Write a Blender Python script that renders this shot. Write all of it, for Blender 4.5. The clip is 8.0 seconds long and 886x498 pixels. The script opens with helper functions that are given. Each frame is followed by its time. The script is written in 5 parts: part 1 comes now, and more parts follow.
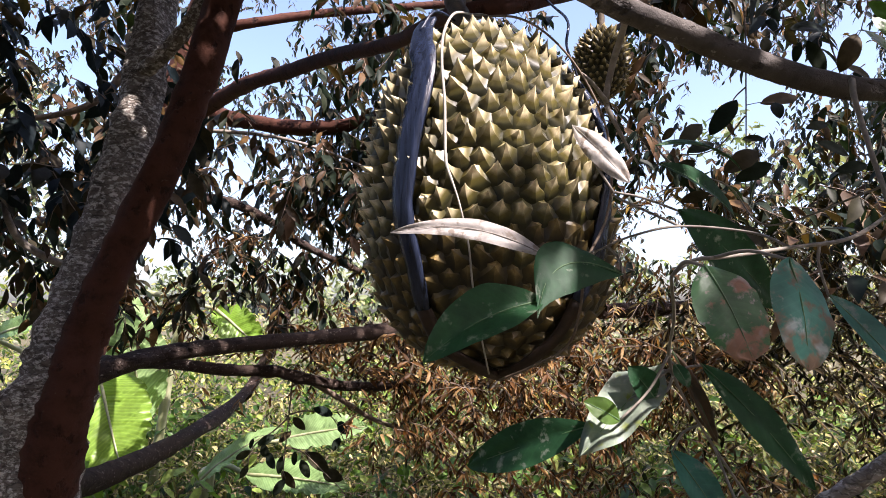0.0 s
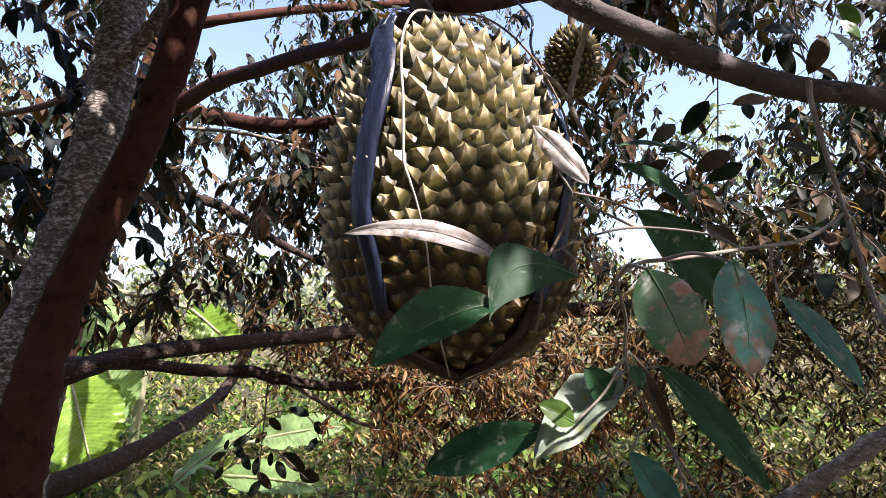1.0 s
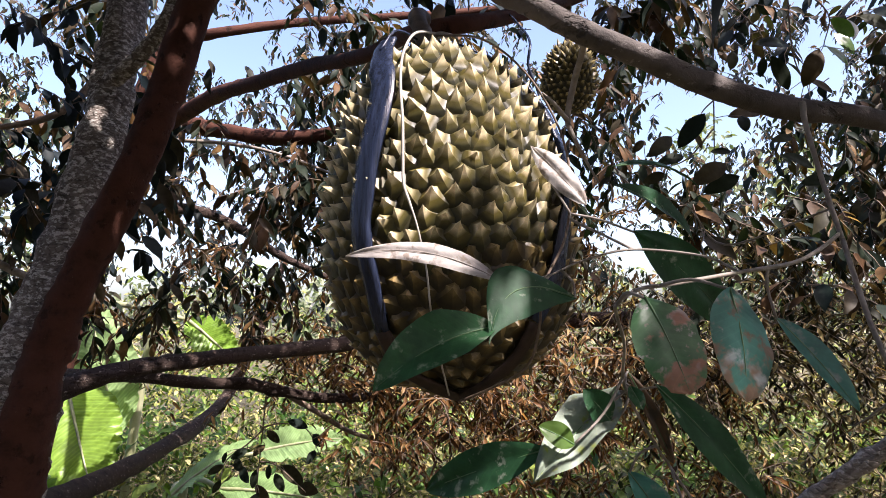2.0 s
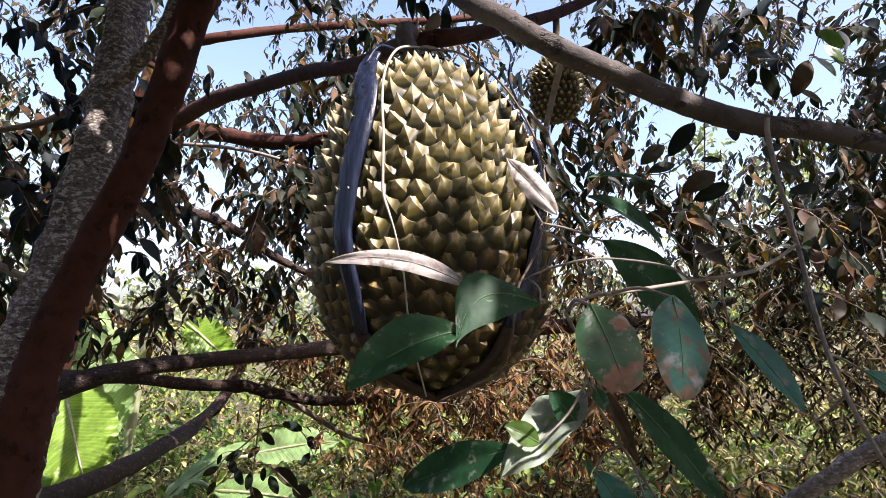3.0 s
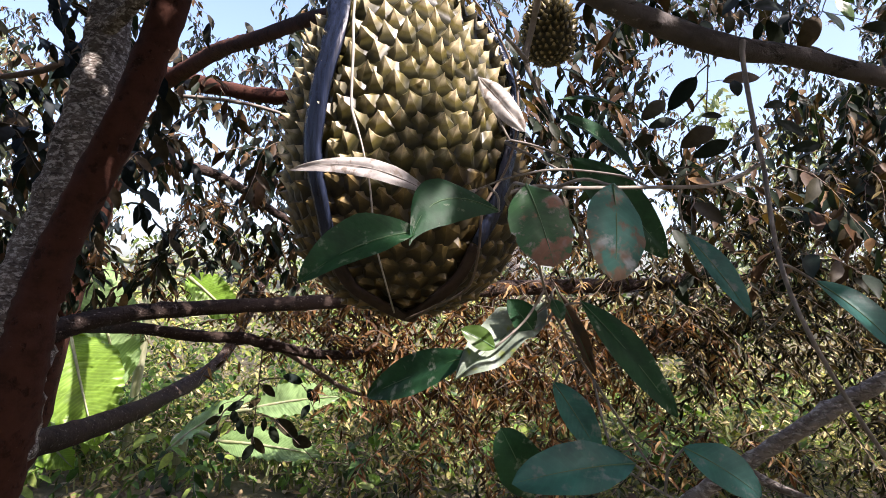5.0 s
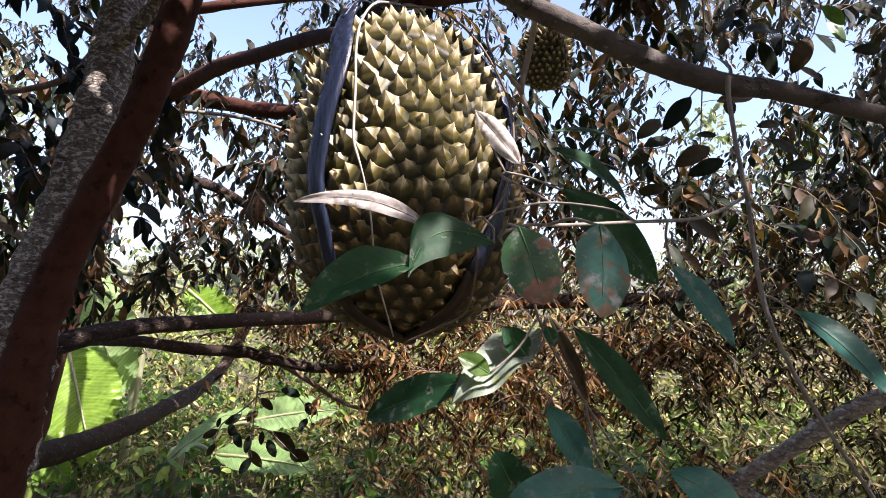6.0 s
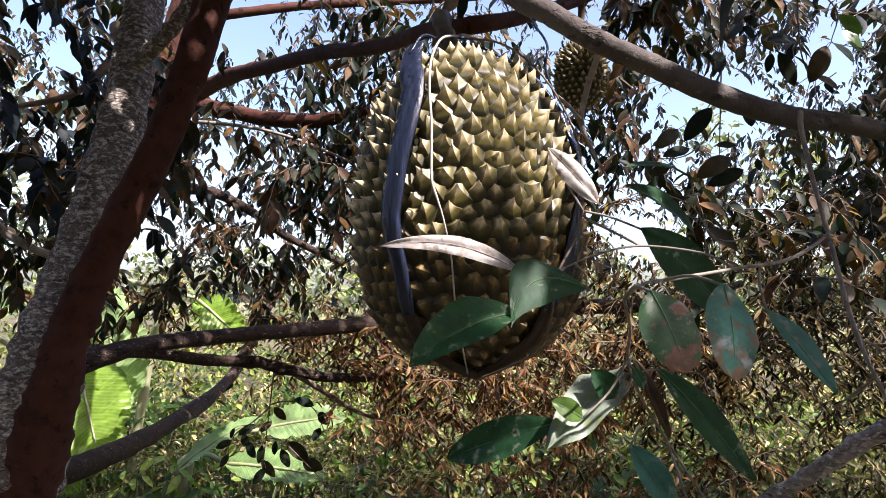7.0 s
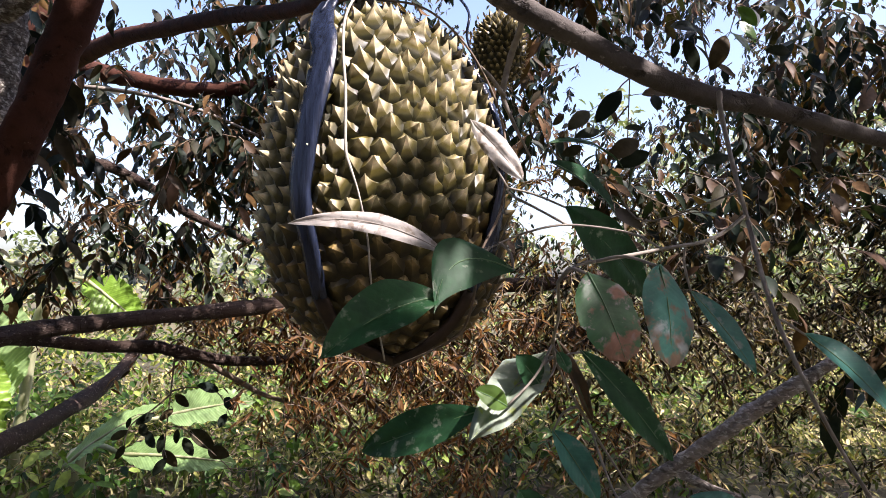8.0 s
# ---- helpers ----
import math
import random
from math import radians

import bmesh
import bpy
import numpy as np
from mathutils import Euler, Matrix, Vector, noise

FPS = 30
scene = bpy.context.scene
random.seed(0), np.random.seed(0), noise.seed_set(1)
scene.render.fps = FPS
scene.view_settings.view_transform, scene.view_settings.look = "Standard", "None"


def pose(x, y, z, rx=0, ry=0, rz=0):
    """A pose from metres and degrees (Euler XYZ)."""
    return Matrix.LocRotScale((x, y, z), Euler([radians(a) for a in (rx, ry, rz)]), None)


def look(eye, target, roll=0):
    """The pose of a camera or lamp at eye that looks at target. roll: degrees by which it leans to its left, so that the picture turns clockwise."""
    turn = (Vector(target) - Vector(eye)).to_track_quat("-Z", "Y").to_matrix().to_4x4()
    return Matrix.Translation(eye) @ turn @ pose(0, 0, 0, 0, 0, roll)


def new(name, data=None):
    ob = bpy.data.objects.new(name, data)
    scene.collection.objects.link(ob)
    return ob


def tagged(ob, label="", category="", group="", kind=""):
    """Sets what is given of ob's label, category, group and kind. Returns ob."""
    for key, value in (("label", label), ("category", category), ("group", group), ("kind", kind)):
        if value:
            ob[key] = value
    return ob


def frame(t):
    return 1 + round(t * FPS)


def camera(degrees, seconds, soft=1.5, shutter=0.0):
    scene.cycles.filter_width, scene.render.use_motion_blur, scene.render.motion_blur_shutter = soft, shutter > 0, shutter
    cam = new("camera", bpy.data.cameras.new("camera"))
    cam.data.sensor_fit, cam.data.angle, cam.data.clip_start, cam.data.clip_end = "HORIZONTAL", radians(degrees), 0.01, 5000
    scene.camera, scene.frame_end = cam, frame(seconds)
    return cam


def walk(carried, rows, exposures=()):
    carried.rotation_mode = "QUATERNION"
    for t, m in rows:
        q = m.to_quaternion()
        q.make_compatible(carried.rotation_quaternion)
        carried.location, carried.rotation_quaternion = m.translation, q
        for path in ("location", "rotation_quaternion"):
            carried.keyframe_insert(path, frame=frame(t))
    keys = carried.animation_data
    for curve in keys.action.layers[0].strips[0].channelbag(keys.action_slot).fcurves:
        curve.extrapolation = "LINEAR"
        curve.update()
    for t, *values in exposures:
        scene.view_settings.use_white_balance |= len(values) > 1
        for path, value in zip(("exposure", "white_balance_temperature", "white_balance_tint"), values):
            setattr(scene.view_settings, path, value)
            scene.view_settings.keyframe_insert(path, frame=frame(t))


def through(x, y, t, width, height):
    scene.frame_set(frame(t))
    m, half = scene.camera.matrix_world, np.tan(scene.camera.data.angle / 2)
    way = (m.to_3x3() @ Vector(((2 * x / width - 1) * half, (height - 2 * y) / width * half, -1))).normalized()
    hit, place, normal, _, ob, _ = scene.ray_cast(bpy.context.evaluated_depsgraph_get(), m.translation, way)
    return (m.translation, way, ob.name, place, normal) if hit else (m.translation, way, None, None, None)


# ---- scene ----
cam = camera(72.3, 8.0, soft=0.5)
METRES, EYE, TILT = 0.29, 1.45, 6.0
ROWS = [
    (0.0, -0.0011, 0.0016, 0.0012, -0.05, -0.03, 0.04),
    (0.5, 0.0332, -0.0026, 0.0169, -0.98, 0.12, 0.20),
    (1.0, 0.0629, 0.0218, 0.0084, -1.84, -0.18, 0.06),
    (1.5, 0.0451, 0.0292, 0.0129, -1.60, 0.06, 0.27),
    (2.0, 0.0585, 0.0075, 0.0405, -2.02, 0.70, 0.23),
    (2.2, 0.0693, -0.0183, 0.0494, -2.17, 1.26, -0.05),
    (3.3, 0.1498, -0.0792, 0.0371, -1.91, 0.83, -0.41),
    (3.5, 0.1712, -0.0758, 0.0206, -1.55, 0.50, -0.56),
    (4.0, 0.1885, -0.0840, -0.0288, -1.32, -0.56, -1.09),
    (4.5, 0.2047, -0.0837, -0.0869, -1.23, -1.59, -1.16),
    (4.7, 0.2215, -0.0820, -0.1040, -1.28, -2.09, -1.20),
    (5.8, 0.2640, -0.1650, -0.0760, -1.59, -1.22, -1.55),
    (6.0, 0.2416, -0.1653, -0.0519, -1.54, -0.95, -1.55),
    (6.5, 0.0983, -0.1840, 0.0097, -0.58, -1.27, -0.83),
    (7.0, -0.0116, -0.1587, 0.0623, -1.78, -0.84, -0.96),
    (7.5, -0.0536, -0.0624, 0.0758, -7.68, -3.16, -0.67),
    (8.0, -0.0153, -0.0232, 0.0582, -9.99, -2.66, -1.38),
]
walk(cam, [(t, pose(0, 0, EYE, TILT) @ pose(METRES * x, METRES * y, METRES * z, 90 + pitch, roll, yaw))
           for t, x, y, z, yaw, pitch, roll in ROWS], exposures=[(0.0, 1.50, 6350, 23), (8.0, 1.50, 6350, 23)])

# ---- light ----
SUN_FROM = Vector((0.47, -0.44, 0.77)).normalized()
world = bpy.data.worlds.new("sky")
scene.world = world
world.use_nodes = True
sky = world.node_tree.nodes.new("ShaderNodeTexSky")
sky.sky_type = "NISHITA"
sky.sun_disc = False
sky.sun_elevation = math.asin(SUN_FROM.z)
sky.sun_rotation = math.atan2(SUN_FROM.x, SUN_FROM.y)
sky.air_density, sky.dust_density, sky.ozone_density = 1.0, 3.5, 1.0
back = world.node_tree.nodes["Background"]
back.inputs["Strength"].default_value = 0.15
world.node_tree.links.new(sky.outputs["Color"], back.inputs["Color"])
sun = new("sun", bpy.data.lights.new("sun", "SUN"))
sun.data.energy, sun.data.angle, sun.data.color = 4.5, radians(0.5), (1.0, 0.94, 0.84)
sun.matrix_world = look(SUN_FROM * 30, (0, 0, 0))


# ---- materials ----
def nodes_of(name):
    mat = bpy.data.materials.new(name)
    mat.use_nodes = True
    nt = mat.node_tree
    return mat, nt, nt.nodes["Principled BSDF"], nt.nodes["Material Output"]


def add_node(nt, kind, **settings):
    n = nt.nodes.new(kind)
    for k, v in settings.items():
        n.inputs[k].default_value = v
    return n


def ramp_node(nt, stops):
    r = nt.nodes.new("ShaderNodeValToRGB")
    el = r.color_ramp.elements
    while len(el) < len(stops):
        el.new(0.5)
    for e, (p, c) in zip(el, stops):
        e.position, e.color = p, (*c, 1)
    return r


def mixed(nt, fac, a, b, mode="MIX"):
    m = nt.nodes.new("ShaderNodeMix")
    m.data_type, m.blend_type = "RGBA", mode
    for socket, v in ((m.inputs[0], fac), (m.inputs[6], a), (m.inputs[7], b)):
        if isinstance(v, bpy.types.NodeSocket):
            nt.links.new(v, socket)
        elif isinstance(v, tuple):
            socket.default_value = (*v, 1)
        else:
            socket.default_value = v
    return m.outputs[2]


def bumped(nt, bsdf, height, strength, distance):
    b = nt.nodes.new("ShaderNodeBump")
    b.inputs["Strength"].default_value, b.inputs["Distance"].default_value = strength, distance
    nt.links.new(height, b.inputs["Height"])
    nt.links.new(b.outputs["Normal"], bsdf.inputs["Normal"])


def noise_node(nt, scale, detail=5.0, rough=0.6, stretch=None, coord="Object"):
    tc = nt.nodes.new("ShaderNodeTexCoord")
    n = add_node(nt, "ShaderNodeTexNoise", Scale=scale, Detail=detail, Roughness=rough)
    if stretch:
        mp = nt.nodes.new("ShaderNodeMapping")
        mp.inputs["Scale"].default_value = stretch
        nt.links.new(tc.outputs[coord], mp.inputs["Vector"])
        nt.links.new(mp.outputs["Vector"], n.inputs["Vector"])
    else:
        nt.links.new(tc.outputs[coord], n.inputs["Vector"])
    return n.outputs["Fac"]


def leaf_material(name, stops, gloss=0.35, through=0.35, glow=(1.2, 1.3, 0.5), per_island=True, spots=None, spot_at=(0.58, 0.66), tint_scale=30.0, veins=0, wither=0.0, shine=0.5, rust=None):
    """A leaf: its own colour for each leaf, blotches, soft gloss, and light that comes through the blade."""
    mat, nt, bsdf, out = nodes_of(name)
    if per_island:
        own = nt.nodes.new("ShaderNodeNewGeometry").outputs["Random Per Island"]
    else:
        own = nt.nodes.new("ShaderNodeObjectInfo").outputs["Random"]
    ramp = ramp_node(nt, stops)
    nt.links.new(own, ramp.inputs["Fac"])
    fine = noise_node(nt, tint_scale, 4)
    shade = ramp_node(nt, [(0.3, (0.62, 0.62, 0.62)), (0.7, (1.25, 1.25, 1.25))])
    nt.links.new(fine, shade.inputs["Fac"])
    colour = mixed(nt, 1.0, ramp.outputs["Color"], shade.outputs["Color"], "MULTIPLY")
    if spots:
        where = ramp_node(nt, [(spot_at[0], (0, 0, 0)), (spot_at[1], (1, 1, 1))])
        amount = noise_node(nt, 85, 5, 0.6)
        if wither:
            # blight spreads from the point of the blade
            parts_of = nt.nodes.new("ShaderNodeSeparateXYZ")
            nt.links.new(nt.nodes.new("ShaderNodeTexCoord").outputs["UV"], parts_of.inputs[0])
            far = nt.nodes.new("ShaderNodeMapRange")
            far.inputs["From Min"].default_value, far.inputs["From Max"].default_value, far.inputs["To Max"].default_value = 0.6, 1.0, wither
            nt.links.new(parts_of.outputs["X"], far.inputs["Value"])
            total = nt.nodes.new("ShaderNodeMath")
            nt.links.new(amount, total.inputs[0])
            nt.links.new(far.outputs[0], total.inputs[1])
            amount = total.outputs[0]
        nt.links.new(amount, where.inputs["Fac"])
        kind = ramp_node(nt, [(0.44, spots), (0.56, rust or spots)])
        nt.links.new(noise_node(nt, 60, 3, 0.5), kind.inputs["Fac"])
        colour = mixed(nt, where.outputs["Color"], colour, kind.outputs["Color"])
    relief = fine
    if veins:
        # side veins run from the midrib towards the point
        xyz = nt.nodes.new("ShaderNodeSeparateXYZ")
        nt.links.new(nt.nodes.new("ShaderNodeTexCoord").outputs["UV"], xyz.inputs[0])
        def calc(op, a, b):
            n = nt.nodes.new("ShaderNodeMath")
            n.operation = op
            for k, v in enumerate((a, b)):
                if isinstance(v, bpy.types.NodeSocket):
                    nt.links.new(v, n.inputs[k])
                else:
                    n.inputs[k].default_value = v
            return n.outputs[0]
        off = calc("ABSOLUTE", calc("SUBTRACT", xyz.outputs["Y"], 0.5), 0.0)
        along = calc("SUBTRACT", xyz.outputs["X"], calc("MULTIPLY", off, 0.32))
        wave = calc("ABSOLUTE", calc("SUBTRACT", calc("FRACT", calc("MULTIPLY", calc("ADD", along, calc("MULTIPLY", fine, 0.02)), float(veins)), 0.0), 0.5), 0.0)
        line = ramp_node(nt, [(0.0, (1.25, 1.2, 1.1)), (0.15, (1, 1, 1)), (0.5, (0.88, 0.9, 0.8))] if veins > 20 else [(0.0, (1.14, 1.12, 1.08)), (0.10, (1, 1, 1)), (0.5, (0.97, 0.97, 0.97))])
        nt.links.new(wave, line.inputs["Fac"])
        colour = mixed(nt, 1.0, colour, line.outputs["Color"], "MULTIPLY")
        relief = calc("ADD", calc("MULTIPLY", wave, 1.2 if veins > 20 else 0.1), fine)
    nt.links.new(colour, bsdf.inputs["Base Color"])
    bsdf.inputs["Roughness"].default_value = gloss
    bsdf.inputs["Specular IOR Level"].default_value = shine
    bumped(nt, bsdf, relief, 0.35, 0.002)
    thin = nt.nodes.new("ShaderNodeBsdfTranslucent")
    nt.links.new(mixed(nt, 1.0, colour, glow, "MULTIPLY"), thin.inputs["Color"])
    mix = nt.nodes.new("ShaderNodeMixShader")
    mix.inputs[0].default_value = through
    nt.links.new(bsdf.outputs[0], mix.inputs[1])
    nt.links.new(thin.outputs[0], mix.inputs[2])
    nt.links.new(mix.outputs[0], out.inputs["Surface"])
    return mat


def bark_material(name, dark, mid, pale, patches, band=6.0, rough=0.85, plated=0.0):
    """Bark: coarse and fine tone, pale lichen patches, cracks across the stem."""
    mat, nt, bsdf, out = nodes_of(name)
    base = ramp_node(nt, [(0.25, dark), (0.5, mid), (0.8, tuple(c * 1.3 for c in mid))])
    coarse = noise_node(nt, 22, 8, 0.7)
    nt.links.new(coarse, base.inputs["Fac"])
    lichen = ramp_node(nt, [(patches, (0, 0, 0)), (patches + 0.07, (1, 1, 1))])
    nt.links.new(noise_node(nt, 60, 6, 0.7, (1, 1, 1.8)), lichen.inputs["Fac"])
    colour = mixed(nt, lichen.outputs["Color"], base.outputs["Color"], pale)
    crack = ramp_node(nt, [(0.34, (0.35, 0.35, 0.35)), (0.42, (1, 1, 1))])
    nt.links.new(noise_node(nt, 30, 5, 0.6, (1, 1, band)), crack.inputs["Fac"])
    colour = mixed(nt, 0.8, colour, crack.outputs["Color"], "MULTIPLY")
    plates = nt.nodes.new("ShaderNodeTexVoronoi")
    plates.feature = "DISTANCE_TO_EDGE"
    plates.inputs["Scale"].default_value = 40.0
    warp = nt.nodes.new("ShaderNodeMapping")
    warp.inputs["Scale"].default_value = (1, 1, 2.2)
    wander = add_node(nt, "ShaderNodeTexNoise", Scale=26.0, Detail=4.0)
    place = nt.nodes.new("ShaderNodeTexCoord").outputs["Object"]
    nt.links.new(place, wander.inputs["Vector"])
    bent = mixed(nt, 0.035, place, wander.outputs["Color"], "ADD")
    nt.links.new(bent, warp.inputs["Vector"])
    nt.links.new(warp.outputs["Vector"], plates.inputs["Vector"])
    seam = ramp_node(nt, [(0.0, (0.45, 0.42, 0.4)), (0.09, (1, 1, 1))])
    nt.links.new(plates.outputs["Distance"], seam.inputs["Fac"])
    colour = mixed(nt, plated, colour, seam.outputs["Color"], "MULTIPLY")
    nt.links.new(colour, bsdf.inputs["Base Color"])
    bsdf.inputs["Roughness"].default_value = rough
    bsdf.inputs["Specular IOR Level"].default_value = 0.25
    height = nt.nodes.new("ShaderNodeMath")
    height.operation = "ADD"
    nt.links.new(coarse, height.inputs[0])
    nt.links.new(crack.outputs["Color"], height.inputs[1])
    if plated:
        more = nt.nodes.new("ShaderNodeMath")
        nt.links.new(height.outputs[0], more.inputs[0])
        nt.links.new(seam.outputs["Color"], more.inputs[1])
        height = more
    bumped(nt, bsdf, height.outputs[0], 0.9, 0.006)
    return mat


def plain_material(name, a, b, scale, rough, bump=0.3, depth=0.002, stretch=None, metallic=0.0):
    mat, nt, bsdf, out = nodes_of(name)
    fine = noise_node(nt, scale, 6, 0.65, stretch)
    ramp = ramp_node(nt, [(0.3, a), (0.7, b)])
    nt.links.new(fine, ramp.inputs["Fac"])
    nt.links.new(ramp.outputs["Color"], bsdf.inputs["Base Color"])
    bsdf.inputs["Roughness"].default_value, bsdf.inputs["Metallic"].default_value = rough, metallic
    bumped(nt, bsdf, fine, bump, depth)
    return mat


def spike_material(name, low, high, tip, spread):
    """Spike skin: olive to a cream point that carries sunlight too, foot darkened as crevice shade, each spike its own
    tone.
    """
    mat, nt, bsdf, out = nodes_of(name)
    rise = nt.nodes.new("ShaderNodeAttribute")
    rise.attribute_name = "rise"
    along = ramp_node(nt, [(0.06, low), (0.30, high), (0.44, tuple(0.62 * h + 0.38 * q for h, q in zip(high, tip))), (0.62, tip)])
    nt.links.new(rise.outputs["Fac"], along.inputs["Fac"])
    own = ramp_node(nt, [(0.0, (1 - spread, 1 - spread, 1 - 1.3 * spread)), (1.0, (1 + spread, 1 + 0.8 * spread, 1 + 0.3 * spread))])
    odd = nt.nodes.new("ShaderNodeMath")
    odd.operation = "FRACT"
    both = nt.nodes.new("ShaderNodeMath")
    nt.links.new(nt.nodes.new("ShaderNodeObjectInfo").outputs["Random"], both.inputs[0])
    nt.links.new(nt.nodes.new("ShaderNodeNewGeometry").outputs["Random Per Island"], both.inputs[1])
    nt.links.new(both.outputs[0], odd.inputs[0])
    nt.links.new(odd.outputs[0], own.inputs["Fac"])
    colour = mixed(nt, 1.0, along.outputs["Color"], own.outputs["Color"], "MULTIPLY")
    speck = ramp_node(nt, [(0.35, (0.6, 0.55, 0.5)), (0.6, (1.1, 1.1, 1.1))])
    grain = noise_node(nt, 160, 4, 0.6)
    nt.links.new(grain, speck.inputs["Fac"])
    nt.links.new(mixed(nt, 0.7, colour, speck.outputs["Color"], "MULTIPLY"), bsdf.inputs["Base Color"])
    bsdf.inputs["Roughness"].default_value = 0.42
    bumped(nt, bsdf, grain, 0.25, 0.001)
    return mat


BARK_GREY = bark_material("bark grey", (0.03, 0.026, 0.023), (0.20, 0.17, 0.147), (0.60, 0.57, 0.52), 0.50, 3.0, plated=0.8)
BARK_RED = bark_material("bark red brown", (0.022, 0.009, 0.006), (0.072, 0.027, 0.017), (0.22, 0.14, 0.10), 0.66, 0.8)
BARK_DARK = bark_material("bark dark", (0.012, 0.008, 0.007), (0.05, 0.033, 0.026), (0.36, 0.31, 0.27), 0.60, 2.0, plated=0.2)
BARK_LIMB = bark_material("bark smooth brown", (0.035, 0.030, 0.029), (0.105, 0.09, 0.083), (0.30, 0.27, 0.25), 0.62, 2.0, 0.7)
BARK_DEAD = bark_material("bark of dead wood", (0.09, 0.075, 0.065), (0.29, 0.25, 0.215), (0.55, 0.51, 0.46), 0.52, 3.0, plated=0.3)
TWIG = plain_material("twig", (0.10, 0.07, 0.05), (0.24, 0.18, 0.13), 60, 0.75, 0.5, 0.002)
TWIG_PALE = plain_material("pale twig", (0.15, 0.13, 0.11), (0.34, 0.30, 0.255), 70, 0.7, 0.5, 0.002)
STALK = plain_material("stalk", (0.05, 0.036, 0.022), (0.13, 0.095, 0.06), 90, 0.75, 0.6, 0.003)
# black rubber whose blue tone is sky reflection put into the base colour
RUBBER = plain_material("black rubber", (0.009, 0.012, 0.022), (0.030, 0.042, 0.085), 40, 0.25, 0.6, 0.002, (6, 6, 0.6))
RUBBER_BROWN = plain_material("brown rubber", (0.018, 0.011, 0.007), (0.065, 0.036, 0.022), 60, 0.7, 0.5, 0.002)
CORD = plain_material("cord", (0.34, 0.31, 0.27), (0.55, 0.51, 0.45), 120, 0.8, 0.4, 0.001)
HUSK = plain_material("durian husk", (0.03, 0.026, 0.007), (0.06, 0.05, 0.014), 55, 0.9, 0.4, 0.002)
HUSK_GREEN = plain_material("unripe husk", (0.05, 0.05, 0.015), (0.10, 0.09, 0.025), 55, 0.55, 0.4, 0.002)
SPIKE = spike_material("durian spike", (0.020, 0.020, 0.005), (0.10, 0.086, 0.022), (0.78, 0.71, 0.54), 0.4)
# brown lower spikes, darkened because shade on the lower half is painted in
SPIKE_BROWN = spike_material("shaded brown durian spike", (0.022, 0.016, 0.005), (0.072, 0.052, 0.015), (0.26, 0.195, 0.085), 0.35)
SPIKE_GREEN = spike_material("unripe spike", (0.022, 0.020, 0.006), (0.075, 0.06, 0.018), (0.55, 0.47, 0.24), 0.2)
LEAF_CROWN = leaf_material("durian leaves", [(0.0, (0.012, 0.022, 0.016)), (0.4, (0.022, 0.032, 0.018)), (0.65, (0.05, 0.036, 0.02)), (0.88, (0.085, 0.046, 0.025)), (1.0, (0.17, 0.10, 0.04))], 0.5, 0.22, shine=0.14)
LEAF_BROWN = leaf_material("brown leaves", [(0.0, (0.022, 0.018, 0.008)), (0.25, (0.05, 0.030, 0.012)), (0.5, (0.115, 0.052, 0.020)), (0.8, (0.25, 0.135, 0.05)), (1.0, (0.56, 0.40, 0.19))], 0.45, 0.42, (1.3, 1.0, 0.5), shine=0.2)
LEAF_OLIVE = leaf_material("olive and brown leaves", [(0.0, (0.012, 0.014, 0.007)), (0.45, (0.030, 0.027, 0.012)), (0.7, (0.075, 0.055, 0.024)), (0.88, (0.20, 0.155, 0.065)), (1.0, (0.55, 0.45, 0.22))], 0.45, 0.36, (1.2, 1.0, 0.5), shine=0.15)
# darker, bluer durian leaves: the shade of backlit foliage is put into their colour
LEAF_SHADE = leaf_material("leaves with shade in their colour", [(0.0, (0.010, 0.018, 0.024)), (0.6, (0.022, 0.030, 0.028)), (0.9, (0.05, 0.04, 0.024)), (1.0, (0.11, 0.07, 0.03))], 0.5, 0.12, shine=0.1)
LEAF_SHADE_ONE = leaf_material("single leaves with shade in their colour", [(0.0, (0.014, 0.024, 0.02)), (0.6, (0.03, 0.036, 0.022)), (1.0, (0.07, 0.05, 0.026))], 0.5, 0.12, per_island=False, shine=0.04)
LEAF_YOUNG = leaf_material("young green leaf", [(0.0, (0.06, 0.13, 0.03)), (1.0, (0.10, 0.18, 0.04))], 0.35, 0.4, (1.3, 1.4, 0.4), False)
LEAF_BUSH = leaf_material("sunlit bush leaves", [(0.0, (0.02, 0.04, 0.012)), (0.3, (0.05, 0.09, 0.02)), (0.55, (0.14, 0.21, 0.045)), (0.82, (0.32, 0.33, 0.08)), (1.0, (0.58, 0.50, 0.24))], 0.45, 0.35, shine=0.2)
LEAF_SHRUB = leaf_material("shrub leaves", [(0.0, (0.02, 0.045, 0.014)), (0.3, (0.05, 0.11, 0.025)), (0.7, (0.13, 0.24, 0.04)), (1.0, (0.32, 0.40, 0.10))], 0.4, 0.35, shine=0.25)
LEAF_STRAW = leaf_material("straw and green herbs", [(0.0, (0.018, 0.026, 0.008)), (0.35, (0.065, 0.085, 0.02)), (0.65, (0.15, 0.165, 0.04)), (0.88, (0.38, 0.34, 0.13)), (1.0, (0.70, 0.60, 0.34))], 0.5, 0.3, shine=0.2)
# haze of the distance is put into these paler leaf tones
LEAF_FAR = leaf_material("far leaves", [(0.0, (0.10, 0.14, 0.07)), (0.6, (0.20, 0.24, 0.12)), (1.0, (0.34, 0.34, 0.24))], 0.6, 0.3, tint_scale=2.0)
GRASS = leaf_material("grass", [(0.0, (0.06, 0.09, 0.025)), (0.5, (0.18, 0.20, 0.07)), (1.0, (0.46, 0.39, 0.22))], 0.5, 0.3)
